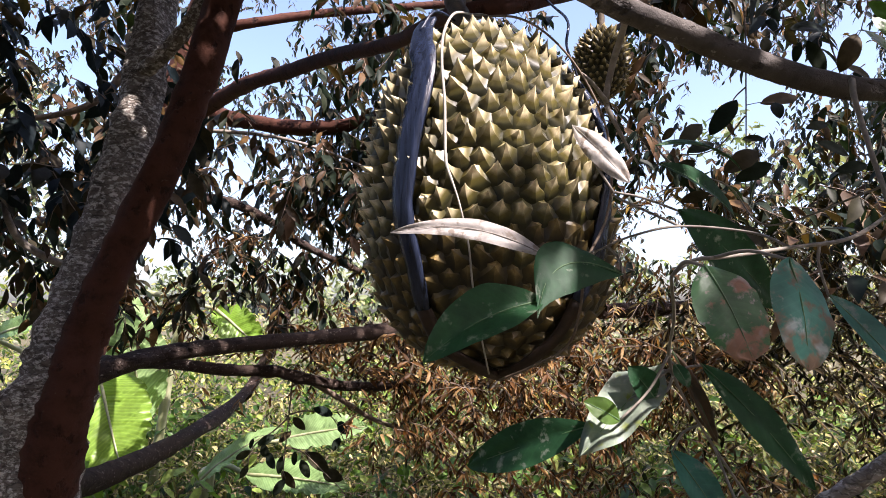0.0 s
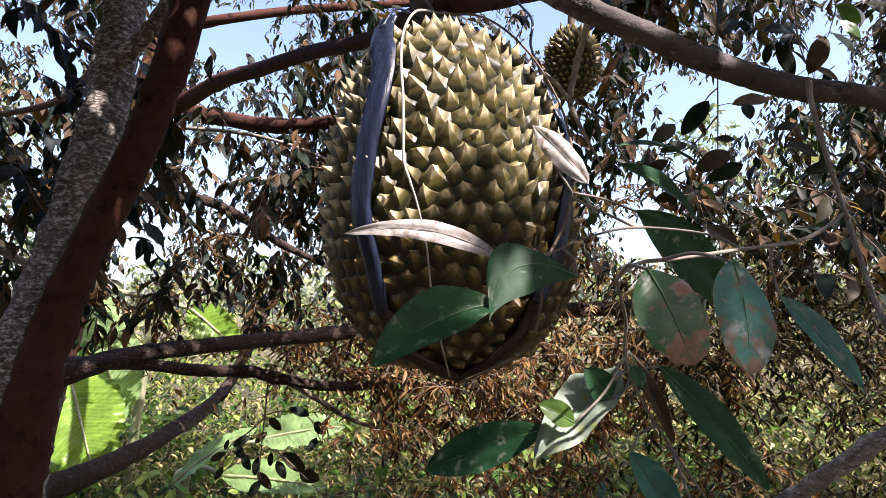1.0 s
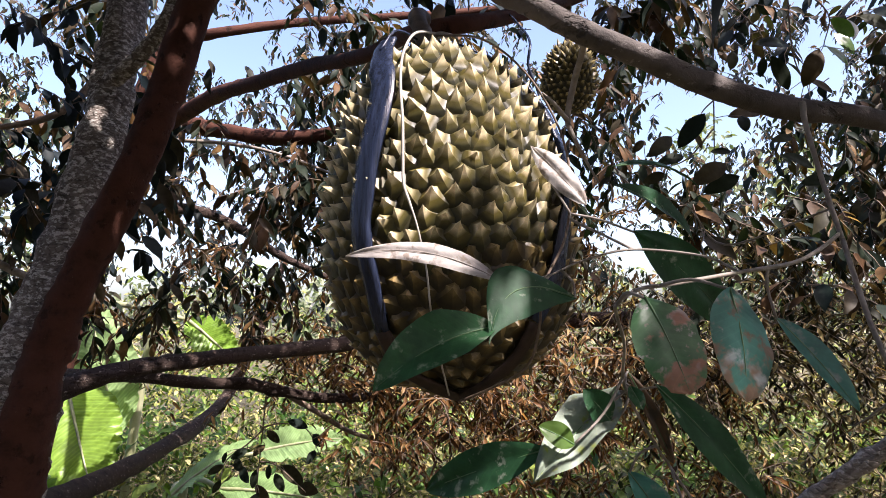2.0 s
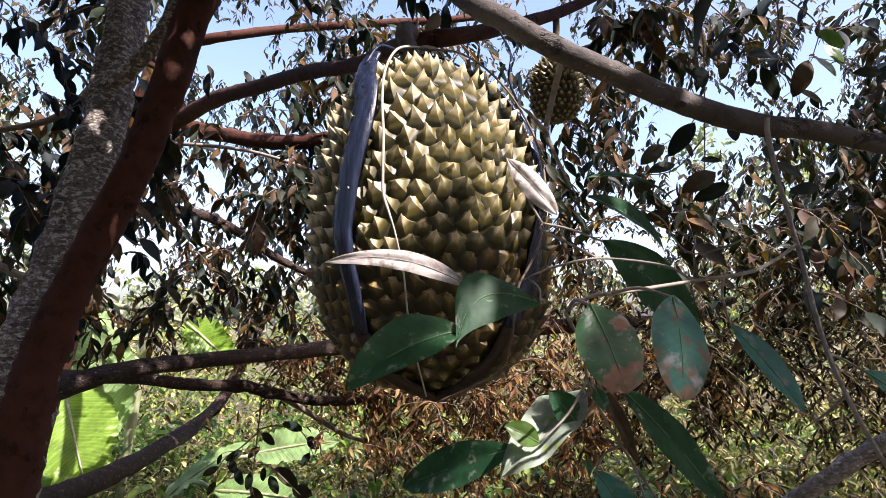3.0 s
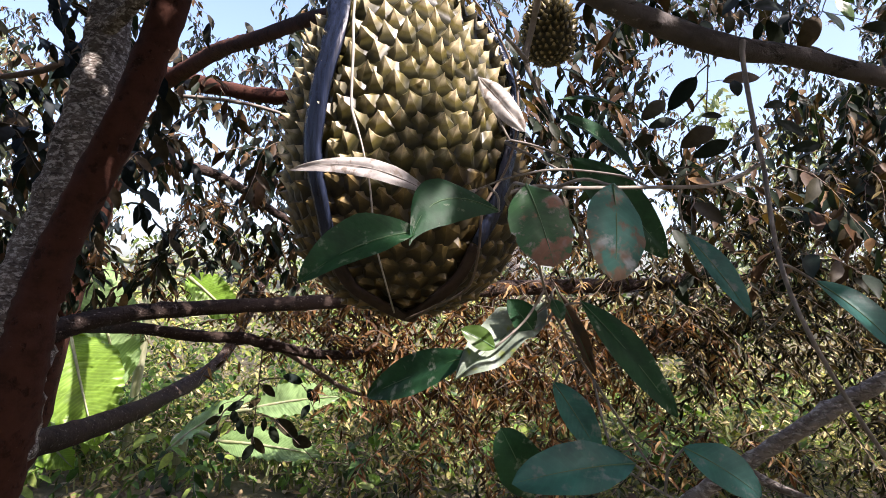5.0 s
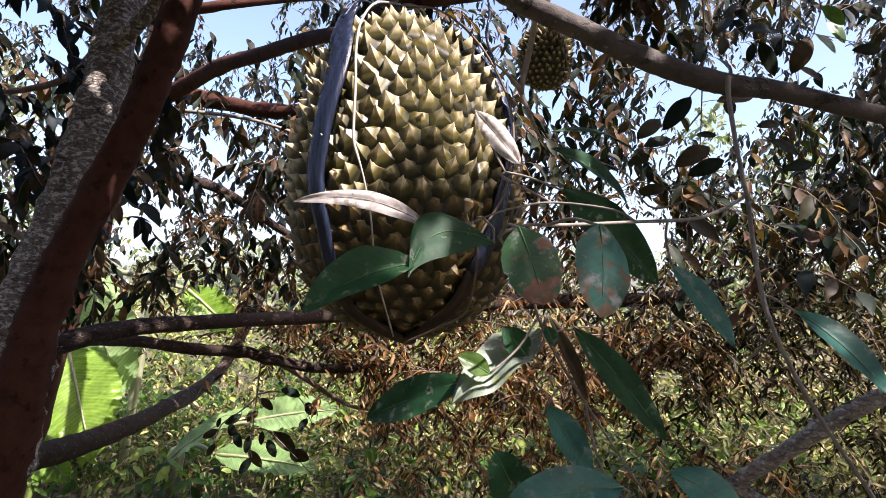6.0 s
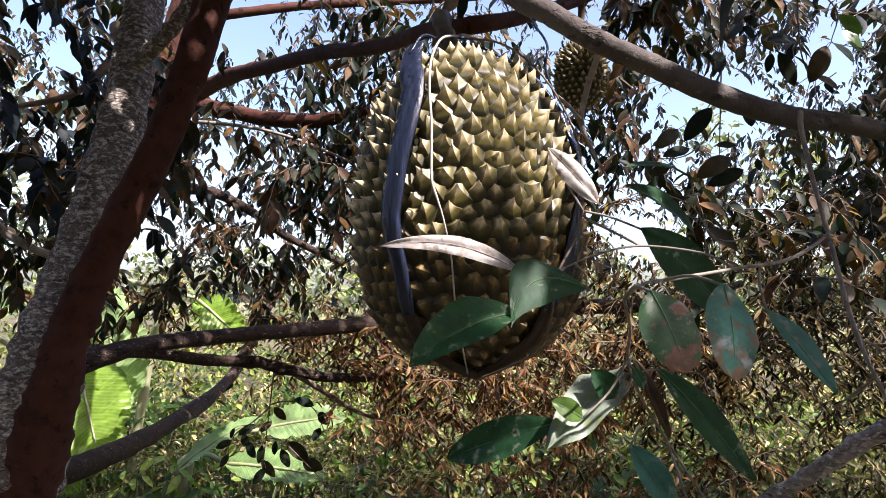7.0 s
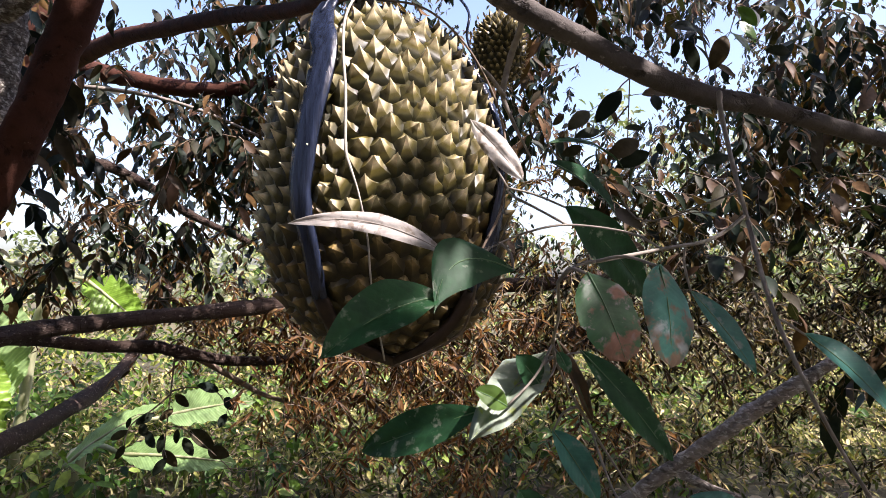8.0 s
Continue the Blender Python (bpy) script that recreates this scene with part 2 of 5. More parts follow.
BANANA = leaf_material("banana leaf", [(0.0, (0.18, 0.34, 0.04)), (1.0, (0.26, 0.43, 0.07))], 0.38, 0.45, (1.3, 1.25, 0.4), False, tint_scale=6.0, veins=34)
BANANA_PALE = leaf_material("pale banana leaf", [(0.0, (0.22, 0.36, 0.14)), (1.0, (0.30, 0.44, 0.20))], 0.35, 0.3, (1.1, 1.2, 0.6), False, tint_scale=6.0, veins=34)
BANANA_STEM = plain_material("banana stem", (0.20, 0.22, 0.10), (0.38, 0.38, 0.24), 8, 0.6, 0.3, 0.01, (3, 3, 0.4))
LEAF_GREEN = leaf_material("green leaf", [(0.0, (0.018, 0.075, 0.03)), (1.0, (0.034, 0.115, 0.046))], 0.55, 0.2, (0.9, 1.3, 0.4), False, (0.30, 0.33, 0.27), (0.60, 0.72), 55, veins=13, wither=0.05, shine=0.3)
LEAF_BLOTCHED = leaf_material("blotched leaf", [(0.0, (0.06, 0.165, 0.065)), (1.0, (0.08, 0.19, 0.08))], 0.42, 0.2, (0.9, 1.2, 0.4), False, (0.42, 0.37, 0.39), (0.53, 0.60), 45, veins=13, wither=0.12, rust=(0.26, 0.13, 0.08))
LEAF_BLUE = leaf_material("dusty green leaf", [(0.0, (0.042, 0.17, 0.14)), (1.0, (0.065, 0.22, 0.18))], 0.4, 0.2, (0.8, 1.2, 0.5), False, (0.22, 0.27, 0.26), (0.58, 0.7), 45, veins=13, wither=0.05, shine=0.35)
LEAF_DUSTY = leaf_material("dusty blotched leaf", [(0.0, (0.05, 0.18, 0.15)), (1.0, (0.07, 0.22, 0.18))], 0.42, 0.2, (0.8, 1.2, 0.5), False, (0.34, 0.38, 0.40), (0.50, 0.60), 45, veins=13, wither=0.07, shine=0.35, rust=(0.20, 0.13, 0.09))
LEAF_RIB = plain_material("leaf rib", (0.07, 0.15, 0.06), (0.11, 0.20, 0.08), 80, 0.5)
LEAF_DRY = leaf_material("dry leaf", [(0.0, (0.52, 0.48, 0.45)), (1.0, (0.60, 0.56, 0.52))], 0.6, 0.15, (1, 0.9, 0.8), False, (0.30, 0.25, 0.21), (0.53, 0.60), 60, veins=13)
LEAF_DEAD = leaf_material("withered leaf", [(0.0, (0.10, 0.06, 0.03)), (1.0, (0.15, 0.09, 0.045))], 0.6, 0.15, (1, 0.8, 0.6), False, (0.05, 0.035, 0.02), (0.55, 0.65), 60)
LEAF_PALE = leaf_material("pale leaf", [(0.0, (0.19, 0.25, 0.18)), (1.0, (0.24, 0.29, 0.225))], 0.5, 0.1, (1, 1.1, 0.6), False, (0.24, 0.29, 0.06), (0.55, 0.66), 40, veins=13)
LITTER = leaf_material("fallen leaves", [(0.0, (0.06, 0.035, 0.018)), (0.4, (0.20, 0.13, 0.06)), (1.0, (0.50, 0.40, 0.24))], 0.55, 0.15, (1.1, 0.95, 0.6))
GROUND = plain_material("soil and litter", (0.04, 0.036, 0.018), (0.15, 0.13, 0.065), 3.0, 0.95, 0.8, 0.05)


# ---- building helpers ----
def part(name, mesh, material, parent=None, label="", smooth=True):
    """Links a bmesh or a mesh as one object, under a thing where there is one."""
    if isinstance(mesh, bmesh.types.BMesh):
        data = bpy.data.meshes.new(name)
        mesh.to_mesh(data)
        mesh.free()
    else:
        data = mesh
    if not data.materials:
        data.materials.append(material)
    if smooth:
        data.polygons.foreach_set("use_smooth", [True] * len(data.polygons))
    ob = new(name, data)
    if parent:
        ob.parent = parent
        ob.matrix_parent_inverse = parent.matrix_world.inverted()
    return tagged(ob, label)


def thing(name, at, label, category, group="", kind=""):
    ob = new(name)
    ob.location = at
    ob.empty_display_size = 0.05
    bpy.context.view_layer.update()
    return tagged(ob, label, category, group, kind)


def curve_points(pts, per=6):
    """A smooth line through the points (Catmull-Rom)."""
    p = [Vector(q) for q in pts]
    p = [p[0] * 2 - p[1]] + p + [p[-1] * 2 - p[-2]]
    res = []
    for i in range(1, len(p) - 2):
        a, b, c, d = p[i - 1:i + 3]
        for k in range(per):
            t = k / per
            res.append(0.5 * (2 * b + (c - a) * t + (2 * a - 5 * b + 4 * c - d) * t * t + (3 * b - a - 3 * c + d) * t ** 3))
    return res + [p[-2]]


def tube(pts, radii, sides=10, per=6, lumps=0.0, seed=0, smooth=True, knots=0):
    """A round stem along the points, with lumps and knots in its bark."""
    line = curve_points(pts, per) if smooth else [Vector(q) for q in pts]
    n = len(line)
    rad = np.interp(np.linspace(0, 1, n), np.linspace(0, 1, len(radii)), radii)
    rng = random.Random(seed)
    swell = [(rng.random(), rng.uniform(0, 6.28), rng.uniform(0.25, 0.5)) for _ in range(knots)]
    bm = bmesh.new()
    side = None
    rings = []
    for i, c in enumerate(line):
        way = (line[min(i + 1, n - 1)] - line[max(i - 1, 0)]).normalized()
        side = way.orthogonal() if side is None else side - way * side.dot(way)
        side.normalize()
        other = way.cross(side)
        ring = []
        for k in range(sides):
            a = 2 * math.pi * k / sides
            out = side * math.cos(a) + other * math.sin(a)
            r = rad[i]
            if lumps:
                r *= 1 + lumps * noise.noise((c + out * r) * (1.2 / max(rad[i], 0.01)) + Vector((seed * 3.1, 0, 0)))
            for at, turn, size in swell:
                d = ((i / n - at) * 30) ** 2 + ((math.cos(a) - math.cos(turn)) ** 2 + (math.sin(a) - math.sin(turn)) ** 2) * 2
                r += rad[i] * size * math.exp(-d * 2)
            ring.append(bm.verts.new(c + out * r))
        rings.append(ring)
    for a, b in zip(rings, rings[1:]):
        for k in range(sides):
            bm.faces.new((a[k], a[(k + 1) % sides], b[(k + 1) % sides], b[k]))
    bm.faces.new(rings[0][::-1])
    bm.faces.new(rings[-1])
    return bm


def blade(base, tip, width, facing=(0, -1, 0.3), fold=0.15, bend=0.1, ripple=0.0, wide_at=0.45, sharp=1.0, seed=0, side_curl=0.0, rows=14, cols=8, torn=0.0, sweep=0.0, pleats=0):
    """A single leaf from its stalk to its point: midrib crease, bend along, waved edge, a little thickness."""
    base, tip = Vector(base), Vector(tip)
    along = tip - base
    length = along.length
    way = along.normalized()
    up = Vector(facing)
    up = (up - way * up.dot(way)).normalized()
    across = way.cross(up)
    rng = random.Random(seed)
    shift = rng.uniform(0, 50)
    bm = bmesh.new()
    grid = []
    for i in range(rows + 1):
        s = i / rows
        if s < wide_at:
            w = math.sin(math.pi / 2 * s / wide_at) ** 0.75
        else:
            w = math.cos(math.pi / 2 * (s - wide_at) / (1 - wide_at)) ** (0.85 * sharp)
        w = max(w, 0.02) * width / 2
        row = []
        for k in range(cols + 1):
            v = 2 * k / cols - 1
            edge = 1 + 0.05 * noise.noise(Vector((s * 9, v * 0.5, shift)))
            if torn:
                edge *= 1 - torn * max(0.0, noise.noise(Vector((s * 14, v * 2, shift + 9)))) * abs(v)
            h = abs(v) * w * fold * 2 - bend * length * (2 * s - 1) ** 2 + bend * length - side_curl * w * v * v
            h += ripple * length * noise.noise(Vector((s * 5, v * 1.6, shift + 3)))
            if pleats:
                h += 0.04 * width * math.sin(2 * math.pi * pleats * (s - 0.16 * abs(v))) * min(1, 3 * abs(v)) * (0.6 + noise.noise(Vector((s * 8, v * 2, shift))))
            row.append(bm.verts.new(base + way * (s * length) + across * (v * w * edge + sweep * length * (1 - (2 * s - 1) ** 2)) + up * h))
        grid.append(row)
    uv = bm.loops.layers.uv.new("uv")
    for i in range(rows):
        a, b = grid[i], grid[i + 1]
        for k in range(cols):
            f = bm.faces.new((a[k], a[k + 1], b[k + 1], b[k]))
            for loop, (di, dk) in zip(f.loops, ((0, 0), (0, 1), (1, 1), (1, 0))):
                loop[uv].uv = ((i + di) / rows, (k + dk) / cols)
    return bm


def midrib(base, tip, facing, bend, r, sweep=0.0):
    base, tip = Vector(base), Vector(tip)
    along = tip - base
    up = Vector(facing)
    way = along.normalized()
    up = (up - way * up.dot(way)).normalized()
    pts = [base + along * s + up * (bend * along.length * (1 - (2 * s - 1) ** 2) + r * 0.3) + way.cross(up) * (sweep * along.length * (1 - (2 * s - 1) ** 2)) for s in (0, 0.25, 0.5, 0.75, 0.97)]
    return tube(pts, [r, r * 0.8, r * 0.6, r * 0.4, r * 0.15], 6, 3)


LEAF_SHAPE = np.array([(0, 0, 0), (0.35, 0, -0.02), (0.7, 0, -0.06), (1, 0, -0.16), (0.28, 0.46, 0.05), (0.66, 0.42, 0.0), (0.28, -0.46, 0.05), (0.66, -0.42, 0.0)])
LEAF_FACES = [(0, 1, 4), (4, 1, 2, 5), (5, 2, 3), (0, 6, 1), (6, 7, 2, 1), (7, 3, 2)]
FINE_SHAPE = np.array([(0, 0, 0), (0.22, 0, 0.0), (0.5, 0, -0.03), (0.78, 0, -0.10), (1, 0, -0.2)]
                      + [(a, side * b, c) for side in (1, -1) for a, b, c in ((0.10, 0.27, 0.03), (0.36, 0.49, 0.05), (0.62, 0.45, 0.02), (0.84, 0.22, -0.08))])
FINE_FACES = [(0, 1, 5), (5, 1, 2, 6), (6, 2, 3, 7), (7, 3, 8), (8, 3, 4), (0, 9, 1), (9, 10, 2, 1), (10, 11, 3, 2), (11, 12, 3), (12, 4, 3)]


def leaf_mass(name, leaves, fine=False):
    """Many leaves in one mesh; each is (base, direction, facing, length, width)."""
    n = len(leaves)
    base = np.array([l[0] for l in leaves], float)
    way = np.array([l[1] for l in leaves], float)
    up = np.array([l[2] for l in leaves], float)
    size = np.array([l[3:5] for l in leaves], float)
    way /= np.linalg.norm(way, axis=1)[:, None]
    up -= way * (up * way).sum(1)[:, None]
    up /= np.linalg.norm(up, axis=1)[:, None] + 1e-9
    across = np.cross(way, up)
    shape, plan = (FINE_SHAPE, FINE_FACES) if fine else (LEAF_SHAPE, LEAF_FACES)
    s, m = shape[None], len(shape)
    v = base[:, None] + way[:, None] * s[..., 0:1] * size[:, None, 0:1] + across[:, None] * s[..., 1:2] * size[:, None, 1:2] + up[:, None] * s[..., 2:3] * size[:, None, 0:1]
    faces = [tuple(i + m * k for i in f) for k in range(n) for f in plan]
    data = bpy.data.meshes.new(name)
    data.from_pydata(v.reshape(-1, 3).tolist(), [], faces)
    return data


def stick_mass(name, sticks):
    """Many thin three-sided twigs in one mesh; each is (from, to, radius)."""
    a = np.array([tuple(q[0]) for q in sticks])
    b = np.array([tuple(q[1]) for q in sticks])
    r = np.array([q[2] for q in sticks])[:, None]
    way = (b - a) / (np.linalg.norm(b - a, axis=1)[:, None] + 1e-9)
    side = np.cross(way, np.where(abs(way[:, 2:3]) < 0.9, [[0, 0, 1.0]], [[1.0, 0, 0]]))
    side /= np.linalg.norm(side, axis=1)[:, None]
    other = np.cross(way, side)
    rim = [side * math.cos(k * 2.0944) + other * math.sin(k * 2.0944) for k in range(3)]
    v = np.stack([a + q * r for q in rim] + [b + q * r * 0.6 for q in rim], axis=1)
    faces = [(6 * i + k, 6 * i + (k + 1) % 3, 6 * i + 3 + (k + 1) % 3, 6 * i + 3 + k) for i in range(len(sticks)) for k in range(3)]
    data = bpy.data.meshes.new(name)
    data.from_pydata(v.reshape(-1, 3).tolist(), [], faces)
    return data


def spray(rng, start, way, length, count, size, droop, leaves, sticks, slim=0.36):
    """A leafy shoot: a drooping twig with leaves on both sides, which hang."""
    p, d = Vector(start), Vector(way).normalized()
    step = length / count
    joint = p
    for i in range(count):
        d = (d + Vector((rng.gauss(0, 0.12), rng.gauss(0, 0.12), -droop + rng.gauss(0, 0.1)))).normalized()
        q = p + d * step
        if i % 2 or i == count - 1:
            sticks.append((joint, q, 0.0035 * (1 - 0.6 * i / count)))
            joint = q
        side = d.cross(Vector((0, 0, 1)))
        side = side.normalized() if side.length > 0.1 else Vector((1, 0, 0))
        if i % 2:
            side = -side
        hang = (side * rng.uniform(0.35, 1.0) + d * rng.uniform(0.1, 0.8) + Vector((rng.gauss(0, 0.25), rng.gauss(0, 0.25), -rng.uniform(0.15, 1.1) * min(1.0, droop / 0.12)))).normalized()
        face = Vector((rng.gauss(0, 0.6), rng.gauss(-0.3, 0.6), 1.0))
        l = size * rng.uniform(0.65, 1.2)
        leaves.append((q, hang, face, l, l * slim * rng.uniform(0.85, 1.15) * 1.05))
        p = q


def outside_gaps(points, gaps):
    """Which of the points lie in none of the gaps, which widen with distance like openings between boughs."""
    p = np.array(points, float)
    free = np.ones(len(p), bool)
    for a, b, r in gaps:
        a, b = np.array(a), np.array(b)
        ab = b - a
        t = np.clip(((p - a) @ ab) / (ab @ ab), 0, 1)
        free &= np.linalg.norm(p - a - t[:, None] * ab, axis=1) >= r * (0.45 + 0.55 * t)
    return free


def foliage(seed, boxes, gaps, size=0.12, droop=0.12, count=11, length=0.5, slim=0.36):
    """Leafy shoots that fill boxes (x0, x1, y0, y1, z0, z1, shoots), leaving the gaps open."""
    rng = random.Random(seed)
    leaves, sticks = [], []
    for x0, x1, y0, y1, z0, z1, n in boxes:
        for _ in range(n):
            p = Vector((rng.uniform(x0, x1), rng.uniform(y0, y1), rng.uniform(z0, z1)))
            a = rng.uniform(0, 2 * math.pi)
            w = Vector((math.cos(a), math.sin(a), rng.uniform(-0.5, 0.5)))
            spray(rng, p, w, length * rng.uniform(0.6, 1.2), count, size, droop, leaves, sticks, slim)
    if gaps:
        leaves = [l for l, free in zip(leaves, outside_gaps([l[0] + l[1] * l[3] * 0.5 for l in leaves], gaps)) if free]
        sticks = [q for q, free in zip(sticks, outside_gaps([q[0] for q in sticks], gaps)) if free]
    return leaves, sticks


# ---- ground ----
def ground_sheet():
    bm = bmesh.new()
    xs = [-600, -200, -60, -25] + [-12 + i for i in range(25)] + [25, 60, 200, 600]
    ys = [-600, -200, -60, -20] + [-8 + i for i in range(32)] + [40, 80, 200, 600]
    grid = [[bm.verts.new((x, y, 0.12 * noise.noise(Vector((x * 0.5, y * 0.5, 0))) if abs(x) < 60 and abs(y) < 60 else 0)) for y in ys] for x in xs]
    for a, b in zip(grid, grid[1:]):
        for k in range(len(ys) - 1):
            bm.faces.new((a[k], b[k], b[k + 1], a[k + 1]))
    return bm


tagged(part("ground", ground_sheet(), GROUND), "brown soil with leaf litter under the trees", "ground", kind="structure")

# ---- gaps between the boughs, where the sky shows ----
GAPS = [
    ((0.449, 0.971, 1.782), (6.289, 13.586, 6.093), 0.55),
    ((0.509, 0.970, 1.787), (7.137, 13.578, 6.158), 0.62),
    ((0.370, 0.994, 1.564), (5.178, 13.905, 3.045), 0.42),
    ((-0.460, 0.996, 1.551), (-6.433, 13.935, 2.860), 0.33),
    ((-0.310, 0.960, 1.894), (-4.342, 13.431, 7.659), 0.62),
    ((0.211, 0.955, 1.935), (2.964, 13.364, 8.237), 0.5),
    ((-0.581, 0.965, 1.843), (-8.126, 13.509, 6.948), 0.35),
    ((-0.637, 0.959, 1.908), (-8.908, 13.415, 7.857), 0.35),
    ((0.668, 0.962, 1.861), (9.356, 13.468, 7.194), 0.5),
    ((-0.536, 1.481, 1.719), (-1.339, 3.702, 2.123), 0.11),
    ((-0.340, 1.491, 1.619), (-0.929, 4.075, 1.912), 0.11),
    ((-0.438, 1.484, 1.685), (-1.138, 3.859, 2.059), 0.08),
    ((-0.396, 1.461, 1.911), (-0.870, 3.213, 2.464), 0.16),
    ((-0.270, 1.461, 1.907), (-0.576, 3.117, 2.424), 0.09),
    ((-0.823, 1.536, 1.191), (-2.357, 4.404, 0.708), 0.42),
    ((0.654, 1.514, 1.256), (1.714, 4.028, 0.928), 0.09),
    ((0.801, 1.524, 1.117), (2.105, 4.053, 0.556), 0.11),
    ((0.521, 1.534, 1.104), (1.360, 4.080, 0.522), 0.10),
    ((-0.634, 1.523, 1.316), (-1.288, 3.097, 1.178), 0.15),
    ((-0.508, 1.524, 1.309), (-1.033, 3.098, 1.164), 0.15),
    ((-0.382, 1.525, 1.295), (-0.790, 3.152, 1.130), 0.15),
    ((-0.256, 1.528, 1.267), (-0.530, 3.157, 1.072), 0.13),
    ((-0.173, 1.537, 1.184), (-0.368, 3.278, 0.882), 0.10),
    ((-0.494, 1.512, 1.421), (-1.350, 4.133, 1.369), 0.16),
    ((-0.368, 1.543, 1.122), (-1.276, 5.349, 0.310), 0.35),
    ((-0.536, 1.549, 1.066), (-1.858, 5.370, 0.118), 0.35),
]
# openings cut along the sun's direction so light reaches chosen fruit and leaves
SUN_GAP = [(q, tuple(Vector(q) + SUN_FROM * 7), r) for q, r in (
    ((0.12, 0.52, 1.72), 0.22), ((-0.07, 0.55, 1.70), 0.20), ((0.02, 0.52, 1.70), 0.22),
    ((0.13, 0.45, 1.38), 0.11), ((0.285, 1.03, 1.90), 0.14), ((-0.02, 0.44, 1.515), 0.13), ((0.03, 0.42, 1.51), 0.08),
    ((-2.45, 4.1, 0.95), 0.8), ((-1.0, 4.3, 0.5), 1.2), ((0.13, 0.50, 1.58), 0.10), ((1.6, 3.0, 1.75), 0.25), ((2.3, 3.0, 1.3), 0.3), ((0.4, 3.0, 0.95), 0.5),
    ((1.0, 3.0, 0.8), 0.45), ((-0.2, 3.0, 0.95), 0.5), ((1.9, 3.0, 0.9), 0.3), ((-0.9, 3.2, 1.6), 0.5), ((-1.6, 3.2, 1.7), 0.4), ((0.5, 4.5, 0.3), 0.7), ((1.8, 4.5, 0.3), 0.7))]

# the same openings through the far crowns, to light banana leaves and herbs
FAR_SUN = [(q, tuple(Vector(q) + SUN_FROM * 7), r) for q, r in (((-1.1, 4.3, 0.5), 0.42), ((-0.7, 4.3, 0.6), 0.38), ((-2.25, 4.1, 0.8), 0.42), ((0.6, 4.3, 0.3), 0.4))]

# ---- the near tree ----
near_tree = thing("durian_tree", (-1.08, 1.45, 0), "mature durian tree, grey lichened trunk, red-brown limbs and copper-green leaves", "tree", "durian trees")
part("trunk", tube([(-0.928, 2.040, 3.109), (-0.882, 1.806, 2.460), (-0.856, 1.652, 2.008), (-0.900, 1.564, 1.601), (-0.911, 1.487, 1.374), (-0.927, 1.462, 1.230), (-0.973, 1.471, 1.047), (-1.037, 1.490, 0.863), (-1.1, 1.45, 0.4), (-1.1, 1.45, -0.1)], [0.05, 0.056, 0.055, 0.060, 0.076, 0.09, 0.105, 0.12, 0.14, 0.19], 22, 12, 0.22, 1, knots=8), BARK_GREY, near_tree, "grey bark with pale lichen patches")
part("limb", tube([(-0.344, 1.399, 2.695), (-0.527, 1.426, 2.248), (-0.585, 1.419, 2.027), (-0.654, 1.411, 1.816), (-0.756, 1.415, 1.587), (-0.826, 1.414, 1.403), (-0.851, 1.408, 1.263), (-0.905, 1.428, 1.072), (-0.983, 1.469, 0.871)], [0.042, 0.042, 0.041, 0.041, 0.042, 0.046, 0.054, 0.07, 0.08], 20, 12, 0.16, 2, knots=10), BARK_RED, near_tree, "smooth red-brown limb")
part("limb", tube([(-0.854, 1.660, 2.129), (-0.790, 1.599, 2.130), (-0.725, 1.556, 2.158), (-0.641, 1.499, 2.219), (-0.575, 1.466, 2.346)], [0.024, 0.022, 0.020, 0.018, 0.016], 12, 8, 0.2, 3), BARK_GREY, near_tree)
part("limb", tube([(-0.923, 1.478, 1.267), (-0.886, 1.576, 1.298), (-0.802, 1.803, 1.333), (-0.637, 2.073, 1.347), (-0.334, 2.523, 1.365), (0.044, 2.820, 1.407), (0.616, 3.067, 1.445), (0.930, 3.166, 1.459), (1.435, 3.313, 1.490), (1.935, 3.602, 1.610)], [0.040, 0.030, 0.025, 0.025, 0.029, 0.033, 0.038, 0.04, 0.036, 0.02], 14, 8, 0.2, 4, knots=9), BARK_DARK, near_tree, "dark horizontal limb with lichen")
part("limb", tube([(-0.984, 1.474, 1.021), (-1.096, 1.865, 0.936), (-1.193, 2.475, 0.869), (-1.292, 3.283, 0.838), (-1.280, 4.076, 0.944), (-1.148, 4.243, 1.269), (-1.079, 4.415, 1.546), (-0.999, 4.481, 1.882)], [0.046, 0.042, 0.042, 0.041, 0.037, 0.031, 0.027, 0.02], 14, 8, 0.2, 5, knots=6), BARK_DARK, near_tree)
part("limb", tube([(-0.339, 1.380, 2.678), (-0.059, 0.931, 2.167), (0.070, 0.604, 1.829), (0.119, 0.536, 1.756), (0.159, 0.515, 1.720), (0.208, 0.512, 1.697), (0.258, 0.514, 1.676), (0.307, 0.516, 1.659), (0.361, 0.522, 1.649), (0.418, 0.532, 1.648), (0.540, 0.554, 1.634), (0.933, 0.647, 1.605)], [0.04, 0.020, 0.0125, 0.0112, 0.0110, 0.0108, 0.0106, 0.0108, 0.0105, 0.0098, 0.009, 0.007], 18, 10, 0.12, 6), BARK_LIMB, near_tree, "smooth grey-brown limb overhead")

